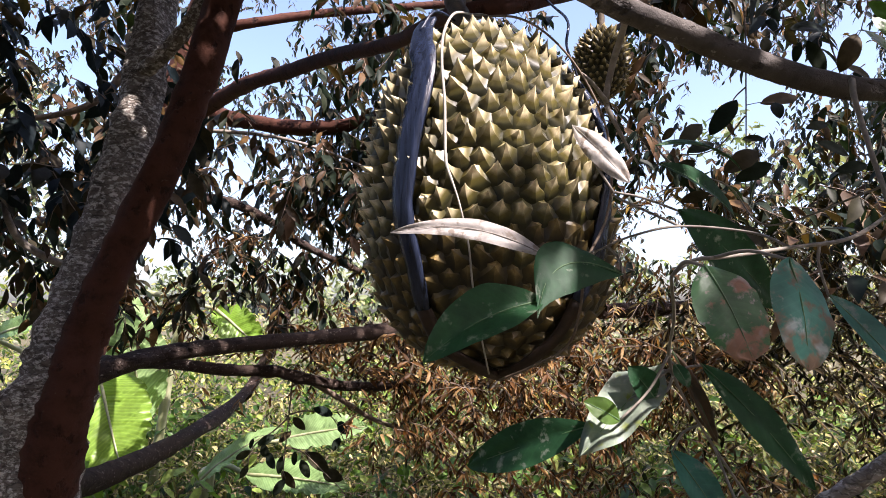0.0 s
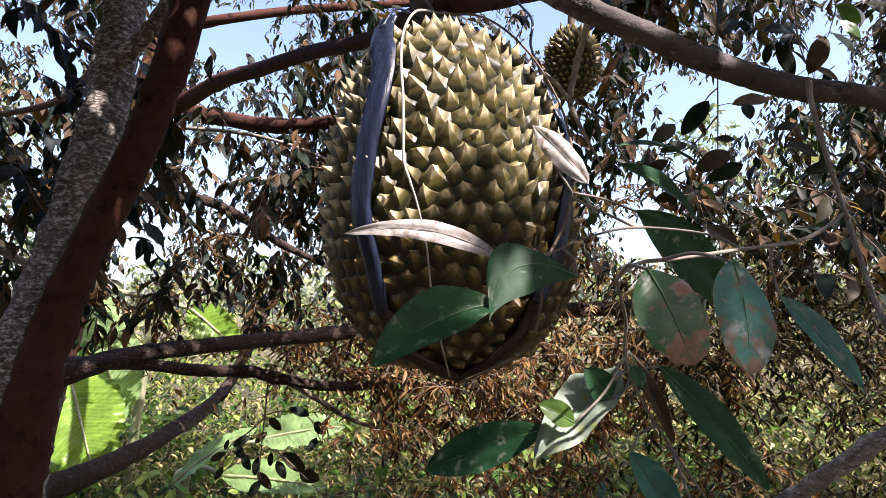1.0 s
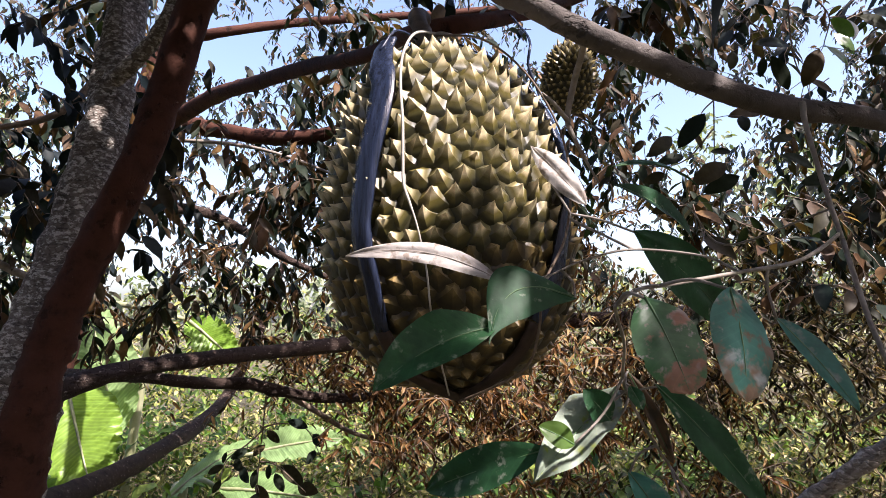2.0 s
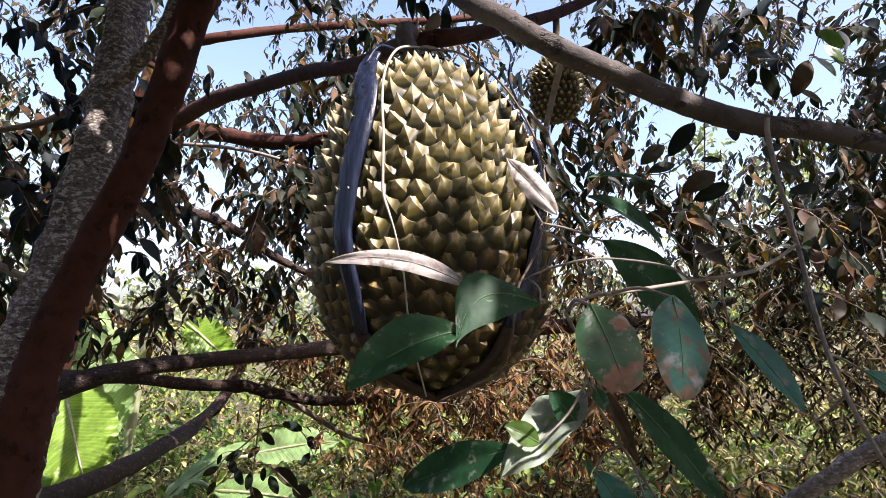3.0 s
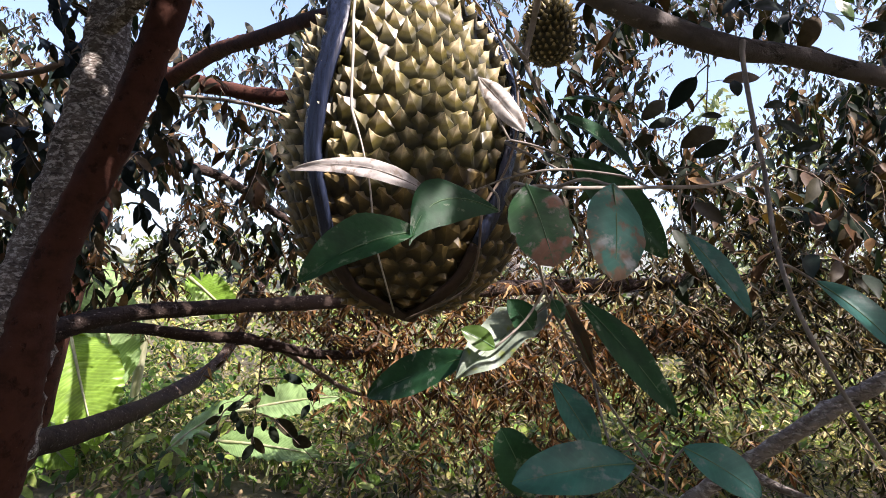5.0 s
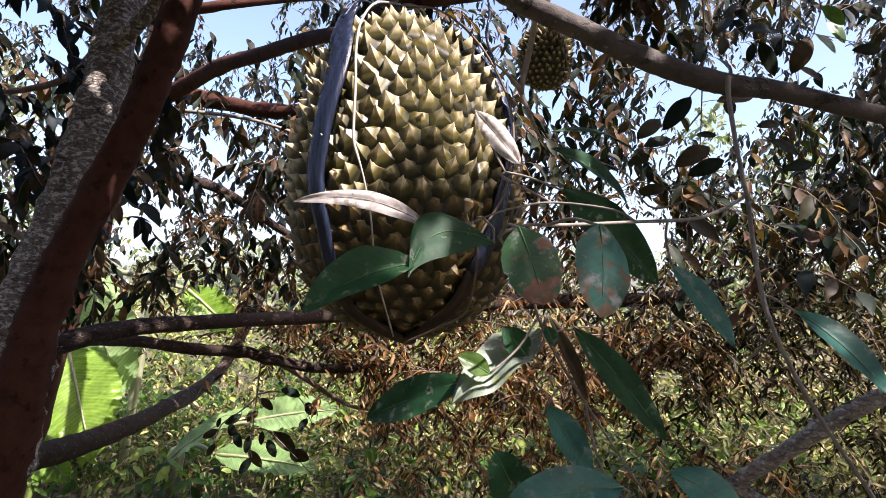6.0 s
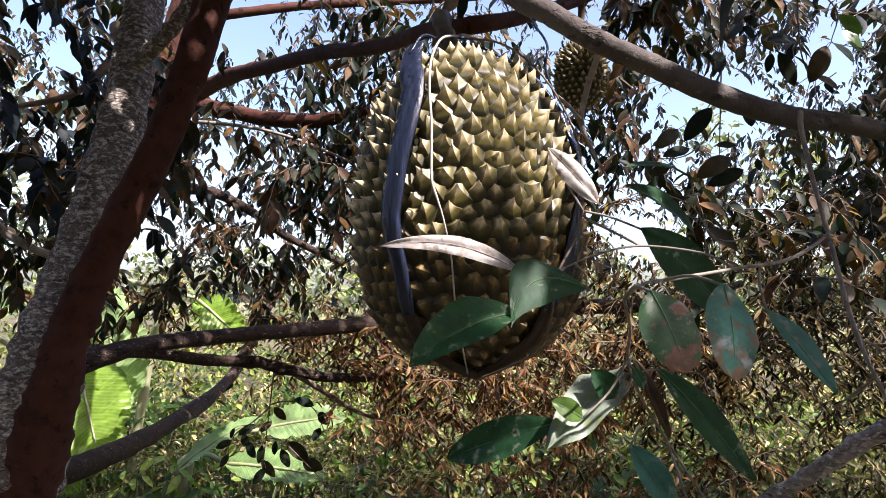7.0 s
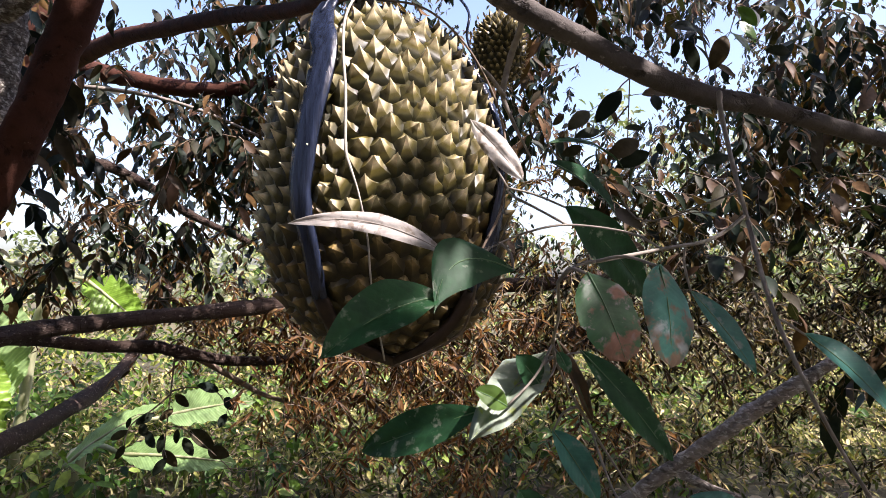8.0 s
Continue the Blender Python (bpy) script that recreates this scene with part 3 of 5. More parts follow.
# ---- the tree behind it ----
far_tree = thing("durian_tree", (-2.3, 3.75, 0), "durian tree close behind another, with long spreading reddish limbs", "tree", "durian trees")
part("trunk", tube([(-1.302, 3.513, 3.930), (-1.431, 3.535, 3.428), (-1.613, 3.577, 2.834), (-1.890, 3.660, 2.046), (-2.154, 3.703, 1.159), (-2.326, 3.729, 0.429), (-2.5, 3.75, 0.3), (-2.52, 3.75, -0.1)], [0.06, 0.075, 0.085, 0.09, 0.095, 0.1, 0.12, 0.15], 14, 8, 0.2, 7), BARK_RED, far_tree)
part("limb", tube([(-1.588, 3.581, 2.605), (-1.277, 3.298, 2.621), (-1.003, 2.949, 2.585), (-0.686, 2.509, 2.471), (-0.360, 1.924, 2.291), (-0.121, 1.344, 2.067), (-0.003, 0.908, 1.908), (0.050, 0.763, 1.847), (0.148, 0.857, 1.912), (0.294, 1.044, 2.045), (0.505, 1.226, 2.225)], [0.055, 0.044, 0.037, 0.031, 0.024, 0.0165, 0.0125, 0.0115, 0.0115, 0.011, 0.008], 14, 8, 0.16, 8, knots=6), BARK_RED, far_tree, "long fruiting limb")
part("limb", tube([(-1.492, 3.545, 3.143), (-1.150, 3.443, 3.157), (-0.768, 3.532, 3.262), (-0.293, 3.623, 3.350), (0.208, 3.714, 3.435), (0.660, 3.803, 3.538)], [0.036, 0.030, 0.026, 0.025, 0.023, 0.018], 12, 8, 0.16, 9), BARK_RED, far_tree)
part("limb", tube([(-1.631, 3.592, 2.697), (-1.318, 3.500, 2.607), (-1.119, 3.406, 2.548), (-0.865, 3.312, 2.482), (-0.563, 3.214, 2.455), (-0.307, 3.110, 2.483)], [0.06, 0.05, 0.043, 0.043, 0.042, 0.03], 12, 8, 0.2, 10), BARK_RED, far_tree)
part("limb", tube([(-1.890, 3.655, 2.097), (-1.675, 3.748, 2.160), (-1.392, 3.849, 2.161), (-1.196, 4.058, 2.079), (-0.974, 4.275, 1.922), (-0.587, 4.395, 1.741)], [0.045, 0.038, 0.034, 0.031, 0.027, 0.020], 12, 8, 0.2, 11), BARK_DARK, far_tree)
part("limb", tube([(-2.124, 3.652, 1.163), (-1.356, 2.993, 1.206), (-1.054, 2.996, 1.173), (-0.848, 3.048, 1.163), (-0.652, 3.052, 1.121), (-0.457, 3.055, 1.087), (-0.171, 2.953, 1.104)], [0.04, 0.028, 0.029, 0.029, 0.027, 0.025, 0.021], 12, 8, 0.2, 12, knots=5), BARK_DARK, far_tree)
part("branchlet", tube([(-1.620, 3.512, 2.497), (-1.183, 2.924, 2.344), (-0.875, 2.926, 2.322), (-0.624, 2.933, 2.261), (-0.372, 2.943, 2.160)], [0.012, 0.01, 0.009, 0.008, 0.006], 8, 8, 0.1, 13), TWIG_PALE, far_tree, "pale bare branchlet")
part("branchlet", tube([(-0.666, 3.052, 1.121), (-0.530, 3.163, 1.015), (-0.368, 3.277, 0.891), (-0.164, 3.388, 0.788), (0.052, 3.510, 0.578)], [0.016, 0.014, 0.012, 0.01, 0.006], 8, 8, 0.1, 14), TWIG, far_tree)
part("branchlet", tube([(-1.534, 2.597, 1.628), (-1.603, 2.493, 1.663), (-1.697, 2.436, 1.732), (-1.718, 2.377, 1.815), (-1.751, 2.363, 1.948)], [0.02, 0.016, 0.016, 0.014, 0.012], 8, 8, 0.1, 16), TWIG_PALE, far_tree, "pale bare branchlet")
part("branchlet", tube([(-1.340, 2.507, 2.495), (-1.457, 2.473, 2.334), (-1.614, 2.431, 2.258), (-1.796, 2.336, 2.204)], [0.02, 0.015, 0.012, 0.008], 8, 8, 0.1, 17), TWIG, far_tree)

# crowns
def crown(tree, seed, boxes, material, gaps, name="crown", fine=False, **kw):
    leaves, sticks = foliage(seed, boxes, gaps, **kw)
    tagged(part(name, leaf_mass(name, leaves, fine), material, tree), kind="stuff")
    tagged(part("twig_mass", stick_mass("twig_mass", sticks), TWIG, tree), kind="stuff")


crown(near_tree, 21, [(-2.6, -0.9, 1.8, 2.8, 1.75, 3.2, 105), (0.3, 2.2, 2.1, 2.7, 2.4, 3.0, 26)], LEAF_SHADE, SUN_GAP + GAPS[:2], slim=0.44, count=12, length=0.45, size=0.1, fine=True)
# boughs overhead, out of view, packed to shade trunks, limbs and lower fruit
crown(near_tree, 22, [(-5.5, 5.5, -5.0, 1.6, 3.0, 4.8, 1650), (-2.2, 0.3, -0.4, 1.2, 2.7, 4.2, 120), (-0.6, 1.3, 0.1, 1.3, 2.8, 4.0, 60), (0.8, 2.4, 0.4, 1.7, 2.8, 4.0, 90), (0.6, 1.7, -0.4, 0.7, 2.6, 3.4, 85), (-0.1, 1.1, -0.7, 0.6, 2.7, 3.7, 95), (-0.5, 0.5, -0.1, 0.7, 2.75, 3.4, 80)], LEAF_SHADE, SUN_GAP, count=12, length=0.6, size=0.16)
# mostly above the view, added to shade the limbs and leaves beneath
crown(near_tree, 29, [(-5.5, 5.5, 1.6, 3.2, 3.4, 4.8, 190), (-2.3, 0.4, 1.2, 2.1, 2.75, 3.6, 240), (-2.6, 0.2, 1.0, 2.2, 3.15, 3.9, 170), (1.0, 4.2, 1.2, 2.4, 3.2, 4.0, 150)], LEAF_SHADE, SUN_GAP + GAPS[:6], count=12, length=0.5, size=0.11, fine=True)
crown(far_tree, 30, [(-2.4, 0.2, 2.9, 4.4, 1.85, 3.1, 70), (-2.2, 0.0, 3.6, 4.8, 1.5, 2.4, 30)], LEAF_SHADE, GAPS + FAR_SUN, size=0.092, slim=0.42)
crown(far_tree, 33, [(0.35, 1.1, 3.0, 4.2, 1.9, 3.4, 15), (0.9, 3.2, 3.0, 4.2, 2.5, 3.8, 60)], LEAF_SHADE, GAPS + FAR_SUN, size=0.1, slim=0.42)
crown(near_tree, 31, [(1.0, 2.3, 2.0, 2.8, 1.55, 2.1, 26)], LEAF_CROWN, GAPS, slim=0.42, count=10, length=0.45, size=0.11, fine=True)
# a few unseen sprays across the sun's path to dapple the fruit
crown(near_tree, 27, [(0.7, 1.6, -0.1, 0.5, 2.6, 3.4, 5)], LEAF_SHADE, SUN_GAP[3:], count=10, length=0.4, size=0.1)
crown(near_tree, 28, [(0.62, 0.78, 1.6, 1.8, 2.28, 2.46, 12)], LEAF_CROWN, [], count=9, length=0.2, size=0.08, fine=True)
crown(far_tree, 23, [(-3.4, 0.5, 2.7, 3.4, 1.9, 3.2, 290), (-0.5, 3.8, 2.7, 3.4, 1.9, 3.2, 370), (-3.3, -1.9, 2.8, 3.5, 1.4, 2.2, 30), (-1.9, -0.8, 3.0, 3.5, 1.45, 1.9, 40)], LEAF_CROWN, GAPS + FAR_SUN, fine=True, size=0.1, count=14)
THIN = dict(droop=0.06, size=0.060, slim=0.23, count=20, length=0.42)
crown(far_tree, 24, [(-1.9, 0.0, 3.0, 3.6, 1.2, 2.0, 95), (0.0, 1.3, 3.0, 3.6, 1.25, 2.1, 110), (-0.9, 1.4, 2.6, 3.4, 1.12, 1.4, 190), (-0.5, 1.1, 2.7, 3.4, 0.9, 1.2, 120), (-0.2, 1.6, 2.7, 3.4, 0.55, 1.2, 90)], LEAF_BROWN, GAPS + FAR_SUN, **THIN)
crown(far_tree, 32, [(1.0, 3.8, 2.6, 3.5, 1.3, 2.1, 440), (1.0, 3.4, 2.7, 3.4, 1.0, 1.45, 220), (1.2, 3.2, 2.6, 3.4, 0.45, 1.0, 60)], LEAF_OLIVE, GAPS + FAR_SUN, **THIN)

third_tree = thing("durian_tree", (1.5, 10.0, 0), "durian tree further back, crown of coppery drooping leaves", "tree", "durian trees")
part("trunk", tube([(1.5, 10.0, -0.1), (1.45, 10.0, 1.5), (1.6, 9.9, 3.0), (1.5, 9.8, 5.0)], [0.16, 0.12, 0.1, 0.05], 12, 8, 0.2, 18), BARK_GREY, third_tree)
crown(third_tree, 25, [(-8, 9, 8.6, 11.5, 2.5, 7.8, 900), (-1.5, 8, 8.6, 11.5, 1.4, 2.6, 260)], LEAF_CROWN, GAPS, length=0.8, count=14, size=0.13)
crown(third_tree, 34, [(-7.5, 1.0, 6.6, 9.0, 2.0, 6.5, 230), (3.0, 8.0, 6.6, 9.0, 2.6, 6.0, 160)], LEAF_SHADE, GAPS, length=0.7, count=14, size=0.12, slim=0.42)

# never in view: stands behind the camera only to darken the light from there
shade_tree = thing("durian_tree", (0.8, -5.2, 0), "unseen durian tree with low dense boughs, added to block light", "tree", "durian trees")
part("trunk", tube([(0.8, -5.2, -0.1), (0.75, -5.2, 1.5), (0.9, -5.1, 3.0), (0.8, -5.0, 5.0)], [0.18, 0.14, 0.1, 0.05], 12, 8, 0.2, 19), BARK_GREY, shade_tree)
crown(shade_tree, 26, [(-6, 6, -6.5, -2.2, 0.6, 4.2, 620), (-6, -3.2, -2.5, 2.0, 0.6, 4.0, 230), (3.0, 6, -2.5, 3.0, 0.6, 4.0, 230)], LEAF_CROWN, SUN_GAP, length=1.1, count=12, size=0.3)

# ---- undergrowth and distance ----
def bush(seed, x0, x1, y0, y1, z1, shoots, size, material, label, slim=0.4):
    rng = random.Random(seed)
    leaves, sticks = [], []
    for _ in range(shoots):
        x, y = rng.uniform(x0, x1), rng.uniform(y0, y1)
        z = rng.uniform(0.1, z1) * rng.uniform(0.5, 1)
        spray(rng, (x, y, z), (rng.gauss(0, 1), rng.gauss(0, 1), rng.uniform(-0.2, 1)), 0.5 * size / 0.08, 12, size, 0.08, leaves, sticks, slim)
    ob = thing("undergrowth", ((x0 + x1) / 2, (y0 + y1) / 2, 0), label, "bushes", kind="stuff")
    part("leaves", leaf_mass("leaves", leaves), material, ob)
    part("stems", stick_mass("stems", sticks), TWIG, ob)


bush(31, -6, 1.5, 6.2, 8.2, 1.6, 800, 0.08, LEAF_BUSH, "sunlit yellow-green bushes behind the banana plants")
bush(32, 0.5, 8, 6.2, 8.2, 1.45, 800, 0.08, LEAF_STRAW, "sunlit olive and straw-coloured bushes")
bush(38, -4.5, 6, 5.5, 6.8, 0.75, 700, 0.085, LEAF_STRAW, "low sunlit green and straw herbs", 0.28)
bush(39, -0.3, 6, 4.7, 6.4, 0.6, 900, 0.085, LEAF_STRAW, "low green and straw herbs under the trees", 0.28)
bush(40, -3.6, 0.2, 5.1, 6.4, 0.95, 260, 0.095, LEAF_SHRUB, "dark and bright green broad-leaved shrubs")
bush(41, 0.2, 5, 4.8, 6.4, 0.7, 200, 0.095, LEAF_SHRUB, "dark and bright green broad-leaved shrubs")
bush(43, -2.6, 2.4, 4.2, 5.0, 0.45, 130, 0.12, LEAF_SHRUB, "bright green seedlings with broad leaves")
bush(42, -0.5, 6, 3.4, 5.0, 0.36, 620, 0.08, LEAF_STRAW, "small green and straw herbs on the ground", 0.3)
bush(44, -3.5, -0.4, 4.7, 5.4, 0.4, 260, 0.075, LEAF_STRAW, "small green and straw herbs behind banana leaves", 0.3)
bush(33, -14, 14, 10, 17, 3.4, 700, 0.16, LEAF_BUSH, "taller sunlit thicket further back")


def grass_patch(seed, x0, x1, y0, y1, n):
    rng = random.Random(seed)
    blades = []
    for _ in range(n):
        p = (rng.uniform(x0, x1), rng.uniform(y0, y1), 0.0)
        l = rng.uniform(0.10, 0.32)
        blades.append((p, (rng.gauss(0, 0.35), rng.gauss(0, 0.35), 1), (rng.gauss(0, 1), rng.gauss(0, 1), 0.4), l, 0.018))
    return leaf_mass("grass", blades)


tagged(part("grass", grass_patch(34, -6, 8, 4.2, 9, 4500), GRASS, smooth=False), "tall yellow-green grass on the ground", "grass", kind="stuff")


def litter(seed, x0, x1, y0, y1, n):
    rng = random.Random(seed)
    fallen = []
    for _ in range(n):
        l = rng.uniform(0.07, 0.13)
        x, y = rng.uniform(x0, x1), rng.uniform(y0, y1)
        z = 0.12 * noise.noise(Vector((x * 0.5, y * 0.5, 0)))
        fallen.append(((x, y, z + rng.uniform(0.01, 0.05)), (rng.gauss(0, 1), rng.gauss(0, 1), rng.gauss(0, 0.25)), (rng.gauss(0, 0.4), rng.gauss(0, 0.4), 1), l, l * 0.36))
    return leaf_mass("leaf_litter", fallen)


tagged(part("leaf_litter", litter(45, -5, 6, 1.5, 8, 7000), LITTER), "fallen brown leaves lying on the ground", "leaf litter", kind="stuff")


def far_wood(seed, x0, x1, y0, y1, z0, z1, n):
    rng = random.Random(seed)
    leaves = []
    heads = [(rng.uniform(x0, x1), rng.uniform(y0, y1), rng.uniform(z0, z1), rng.uniform(1.2, 2.6)) for _ in range(n)]
    for x, y, z, r in heads:
        for _ in range(150):
            v = Vector((rng.gauss(0, 1), rng.gauss(0, 1), rng.gauss(0, 1))).normalized() * r * rng.uniform(0.5, 1.05)
            l = rng.uniform(0.25, 0.5)
            leaves.append(((x + v.x, y + v.y, max(z + v.z * 0.8, 0.1)), (rng.gauss(0, 1), rng.gauss(0, 1), rng.gauss(-0.5, 0.6)), (rng.gauss(0, 1), rng.gauss(-0.4, 1), 1), l, l * 0.45))
    return leaf_mass("woods", leaves)


tagged(part("woods", far_wood(35, -34, 34, 22, 34, 0.5, 3.6, 70), LEAF_FAR, smooth=False), "distant green trees, haze painted into their pale leaf colour", "woods", kind="stuff")
tagged(part("woods", far_wood(36, -22, -13, 20, 26, 4, 10, 16), LEAF_FAR, smooth=False), "tall distant tree crowns, haze painted into their pale leaf colour", "woods", kind="stuff")
tagged(part("woods", far_wood(37, 11, 24, 18, 26, 3, 9, 18), LEAF_FAR, smooth=False), "tall distant tree crowns, haze painted into their pale leaf colour", "woods", kind="stuff")


# ---- banana plants ----
def banana_leaf(plant, base, tip, width, facing, fold, bend, seed, skin=None):
    ob = part("leaf", blade(base, tip, width, facing, fold, bend, 0.03, 0.4, 0.7, seed, 0.1, 90, 12, 0.45, pleats=15), skin or BANANA, plant)
    part("midrib", midrib(base, tip, facing, bend, 0.014), BANANA_STEM, ob, "pale green midrib")


banana = thing("banana_plant", (-2.75, 4.4, 0), "banana plant with broad bright yellow-green leaves, lit by the sun", "plant", "banana plants")
part("stem", tube([(-2.75, 4.4, -0.05), (-2.72, 4.4, 0.6), (-2.65, 4.35, 1.2), (-2.55, 4.3, 1.7)], [0.12, 0.1, 0.08, 0.04], 12, 6, 0.1, 41), BANANA_STEM, banana)
for b, t, w, f, fo, be, s in [
    ((-2.42, 4.33, 1.06), (-2.07, 4.08, 0.36), 0.56, (0.2, -1, 0.5), 0.1, 0.04, 1),
    ((-2.150, 4.52, 0.66), (-2.450, 4.60, 1.640), 0.50, (0.1, -1, 0.2), 0.06, 0.02, 2),
    ((-1.546, 4.127, 1.481), (-1.192, 4.096, 1.182), 0.27, (0.2, -1, 0.4), 0.15, 0.08, 3),
    ((-3.105, 4.245, 1.271), (-2.687, 4.132, 1.381), 0.17, (0, -1, 0.6), 0.2, 0.08, 4),
    ((-2.616, 4.318, 0.440), (-2.234, 4.129, 0.199), 0.3, (0, -1, 0.5), 0.2, 0.08, 5),
]:
    banana_leaf(banana, b, t, w, f, fo, be, s, BANANA_PALE if s in (2, 4) else None)
    lo = Vector(b)
    part("leaf_stalk", tube([(-2.58, 4.3, 1.6 if lo.z > 1.3 else 0.9), ((lo.x - 2.58) / 2, (lo.y + 4.3) / 2, lo.z * 0.5 + 0.85 if lo.z > 1.3 else lo.z * 0.5 + 0.5), lo], [0.025, 0.02, 0.014], 8, 5), BANANA_STEM, banana)
banana_low = thing("banana_plant", (-1.75, 4.6, 0), "low banana plant with pale green drooping leaves", "plant", "banana plants")
part("stem", tube([(-1.75, 4.6, -0.05), (-1.74, 4.6, 0.15), (-1.7, 4.58, 0.32)], [0.07, 0.06, 0.04], 12, 6, 0.1, 42), BANANA_STEM, banana_low)
for b, t, w, f, fo, be, s in [
    ((-1.70, 4.32, 0.27), (-1.10, 4.28, 0.66), 0.20, (-0.2, -0.6, 0.8), 0.15, 0.06, 6),
    ((-1.15, 4.42, 0.55), (-0.53, 4.38, 0.65), 0.26, (0, -0.8, 0.6), 0.2, 0.05, 7),
    ((-1.36, 4.32, 0.34), (-0.62, 4.20, 0.28), 0.25, (0, -0.8, 0.7), 0.2, 0.05, 8),
]:
    banana_leaf(banana_low, b, t, w, f, fo, be, s, BANANA_PALE)
    lo = Vector(b)
    part("leaf_stalk", tube([(-1.7, 4.58, 0.3), ((lo.x - 1.7) / 2, (lo.y + 4.58) / 2, lo.z * 0.5 + 0.2), lo], [0.025, 0.02, 0.012], 8, 5), BANANA_STEM, banana_low)
dead_stem = thing("dead_stalk", (-2.210, 4.855, -0.028), "pale dry upright stalk among the banana leaves", "stalk")
part("stalk", tube([(-1.972, 4.693, 1.485), (-2.071, 4.729, 1.166), (-2.145, 4.775, 0.740), (-2.231, 4.838, 0.143), (-2.275, 4.901, -0.454), (-2.288, 4.962, -1.051)], [0.03, 0.036, 0.036, 0.036, 0.04, 0.04], 10, 6, 0.2, 43), BANANA_STEM, dead_stem)

# ---- the durian ----
FRUIT = Vector((0.044, 0.612, 1.565))
HALF_W, HALF_H = 0.118, 0.174
LEAN = (3, -4.5, 0)


def girth(u, half_w, pear):
    """The husk's radius at u: blunt at the stalk, more pointed at the foot."""
    u = max(-1.0, min(1.0, u))
    return half_w * max(0.0, 1 - abs(u) ** (2.3 if u < 0 else 2.8)) ** 0.5 * (1 - pear * u)


def on_fruit(u, a, lift=0.0, half_w=HALF_W, half_h=HALF_H, pear=0.17):
    """A point of the husk: u from -1 (foot) to 1 (stalk), a: degrees round it, 0 towards the path, positive to the east."""
    r = girth(u, half_w, pear)
    s, c = math.sin(radians(a)), -math.cos(radians(a))
    slope = (girth(u + 0.01, half_w, pear) - r) / (0.01 * half_h)
    n = Vector((s, c, -slope)).normalized()
    return Vector((r * s, r * c, half_h * u)) + n * lift, n


HANG = pose(*FRUIT, *LEAN)


def by_fruit(u, a, lift):
    """The same for the large hanging fruit, in the world."""
    p, n = on_fruit(u, a, lift)
    return HANG @ p, HANG.to_3x3() @ n


def spike_mesh(name, seed, foot, height, material, sides):
    """A thorn: a few ridges that run up to the point, hollow flanks, bent upwards."""
    rng = random.Random(seed)
    bm = bmesh.new()
    turn = [2 * math.pi * (k + rng.uniform(-0.22, 0.22)) / sides for k in range(sides)]
    reach = [rng.uniform(0.9, 1.15) for _ in turn]
    lean = (rng.uniform(-0.2, 0.2) * height, rng.uniform(-0.1, 0.35) * height)
    rings = []
    for z, r, hollow, sh in ((-0.35 * height, 1.15, 0.95, 0.0), (0.0, 1.0, 0.86, 0.0), (0.14 * height, 0.74, 0.80, 0.03), (0.36 * height, 0.42, 0.76, 0.15), (0.70 * height, 0.17, 0.80, 0.5)):
        ring = []
        for k, a in enumerate(turn):
            b = turn[(k + 1) % sides] + (2 * math.pi if k == sides - 1 else 0)
            for ang, q in ((a, reach[k]), ((a + b) / 2, hollow * (reach[k] + reach[(k + 1) % sides]) / 2 * math.cos((b - a) / 2) / 0.78)):
                ring.append(bm.verts.new((foot * r * q * math.cos(ang) + lean[0] * sh, foot * r * q * math.sin(ang) + lean[1] * sh, z)))
        rings.append(ring)
    top = bm.verts.new((lean[0], lean[1], height))
    n = 2 * sides
    for a, b in zip(rings, rings[1:]):
        for k in range(n):
            bm.faces.new((a[k], a[(k + 1) % n], b[(k + 1) % n], b[k])).smooth = True
    for k in range(n):
        bm.faces.new((rings[-1][k], rings[-1][(k + 1) % n], top)).smooth = True
    data = bpy.data.meshes.new(name)
    bm.to_mesh(data)
    bm.free()
    # the ridges stay sharp, the flanks are rounded
    data.attributes.new("sharp_edge", "BOOLEAN", "EDGE")
    crest = {(n * q + 2 * k, n * (q + 1) + 2 * k) for q in range(4) for k in range(sides)} | {(n * 4 + 2 * k, n * 5) for k in range(sides)}
    for e in data.edges:
        e.use_edge_sharp = tuple(sorted(e.vertices)) in crest
    rise = data.attributes.new("rise", "FLOAT", "POINT")
    for v in data.vertices:
        rise.data[v.index].value = v.co.z / height
    data.materials.append(material)
    return data


def husk_mesh(half_w, half_h, pear, rows=26, cols=36):
    bm = bmesh.new()
    rings = []
    for i in range(1, rows):
        u = -math.cos(math.pi * i / rows)
        rings.append([bm.verts.new(on_fruit(u, 360 * k / cols, 0.0, half_w, half_h, pear)[0]) for k in range(cols)])
    for a, b in zip(rings, rings[1:]):
        for k in range(cols):
            bm.faces.new((a[k], a[(k + 1) % cols], b[(k + 1) % cols], b[k]))
    bm.faces.new(rings[0][::-1])
    bm.faces.new(rings[-1])
    return bm


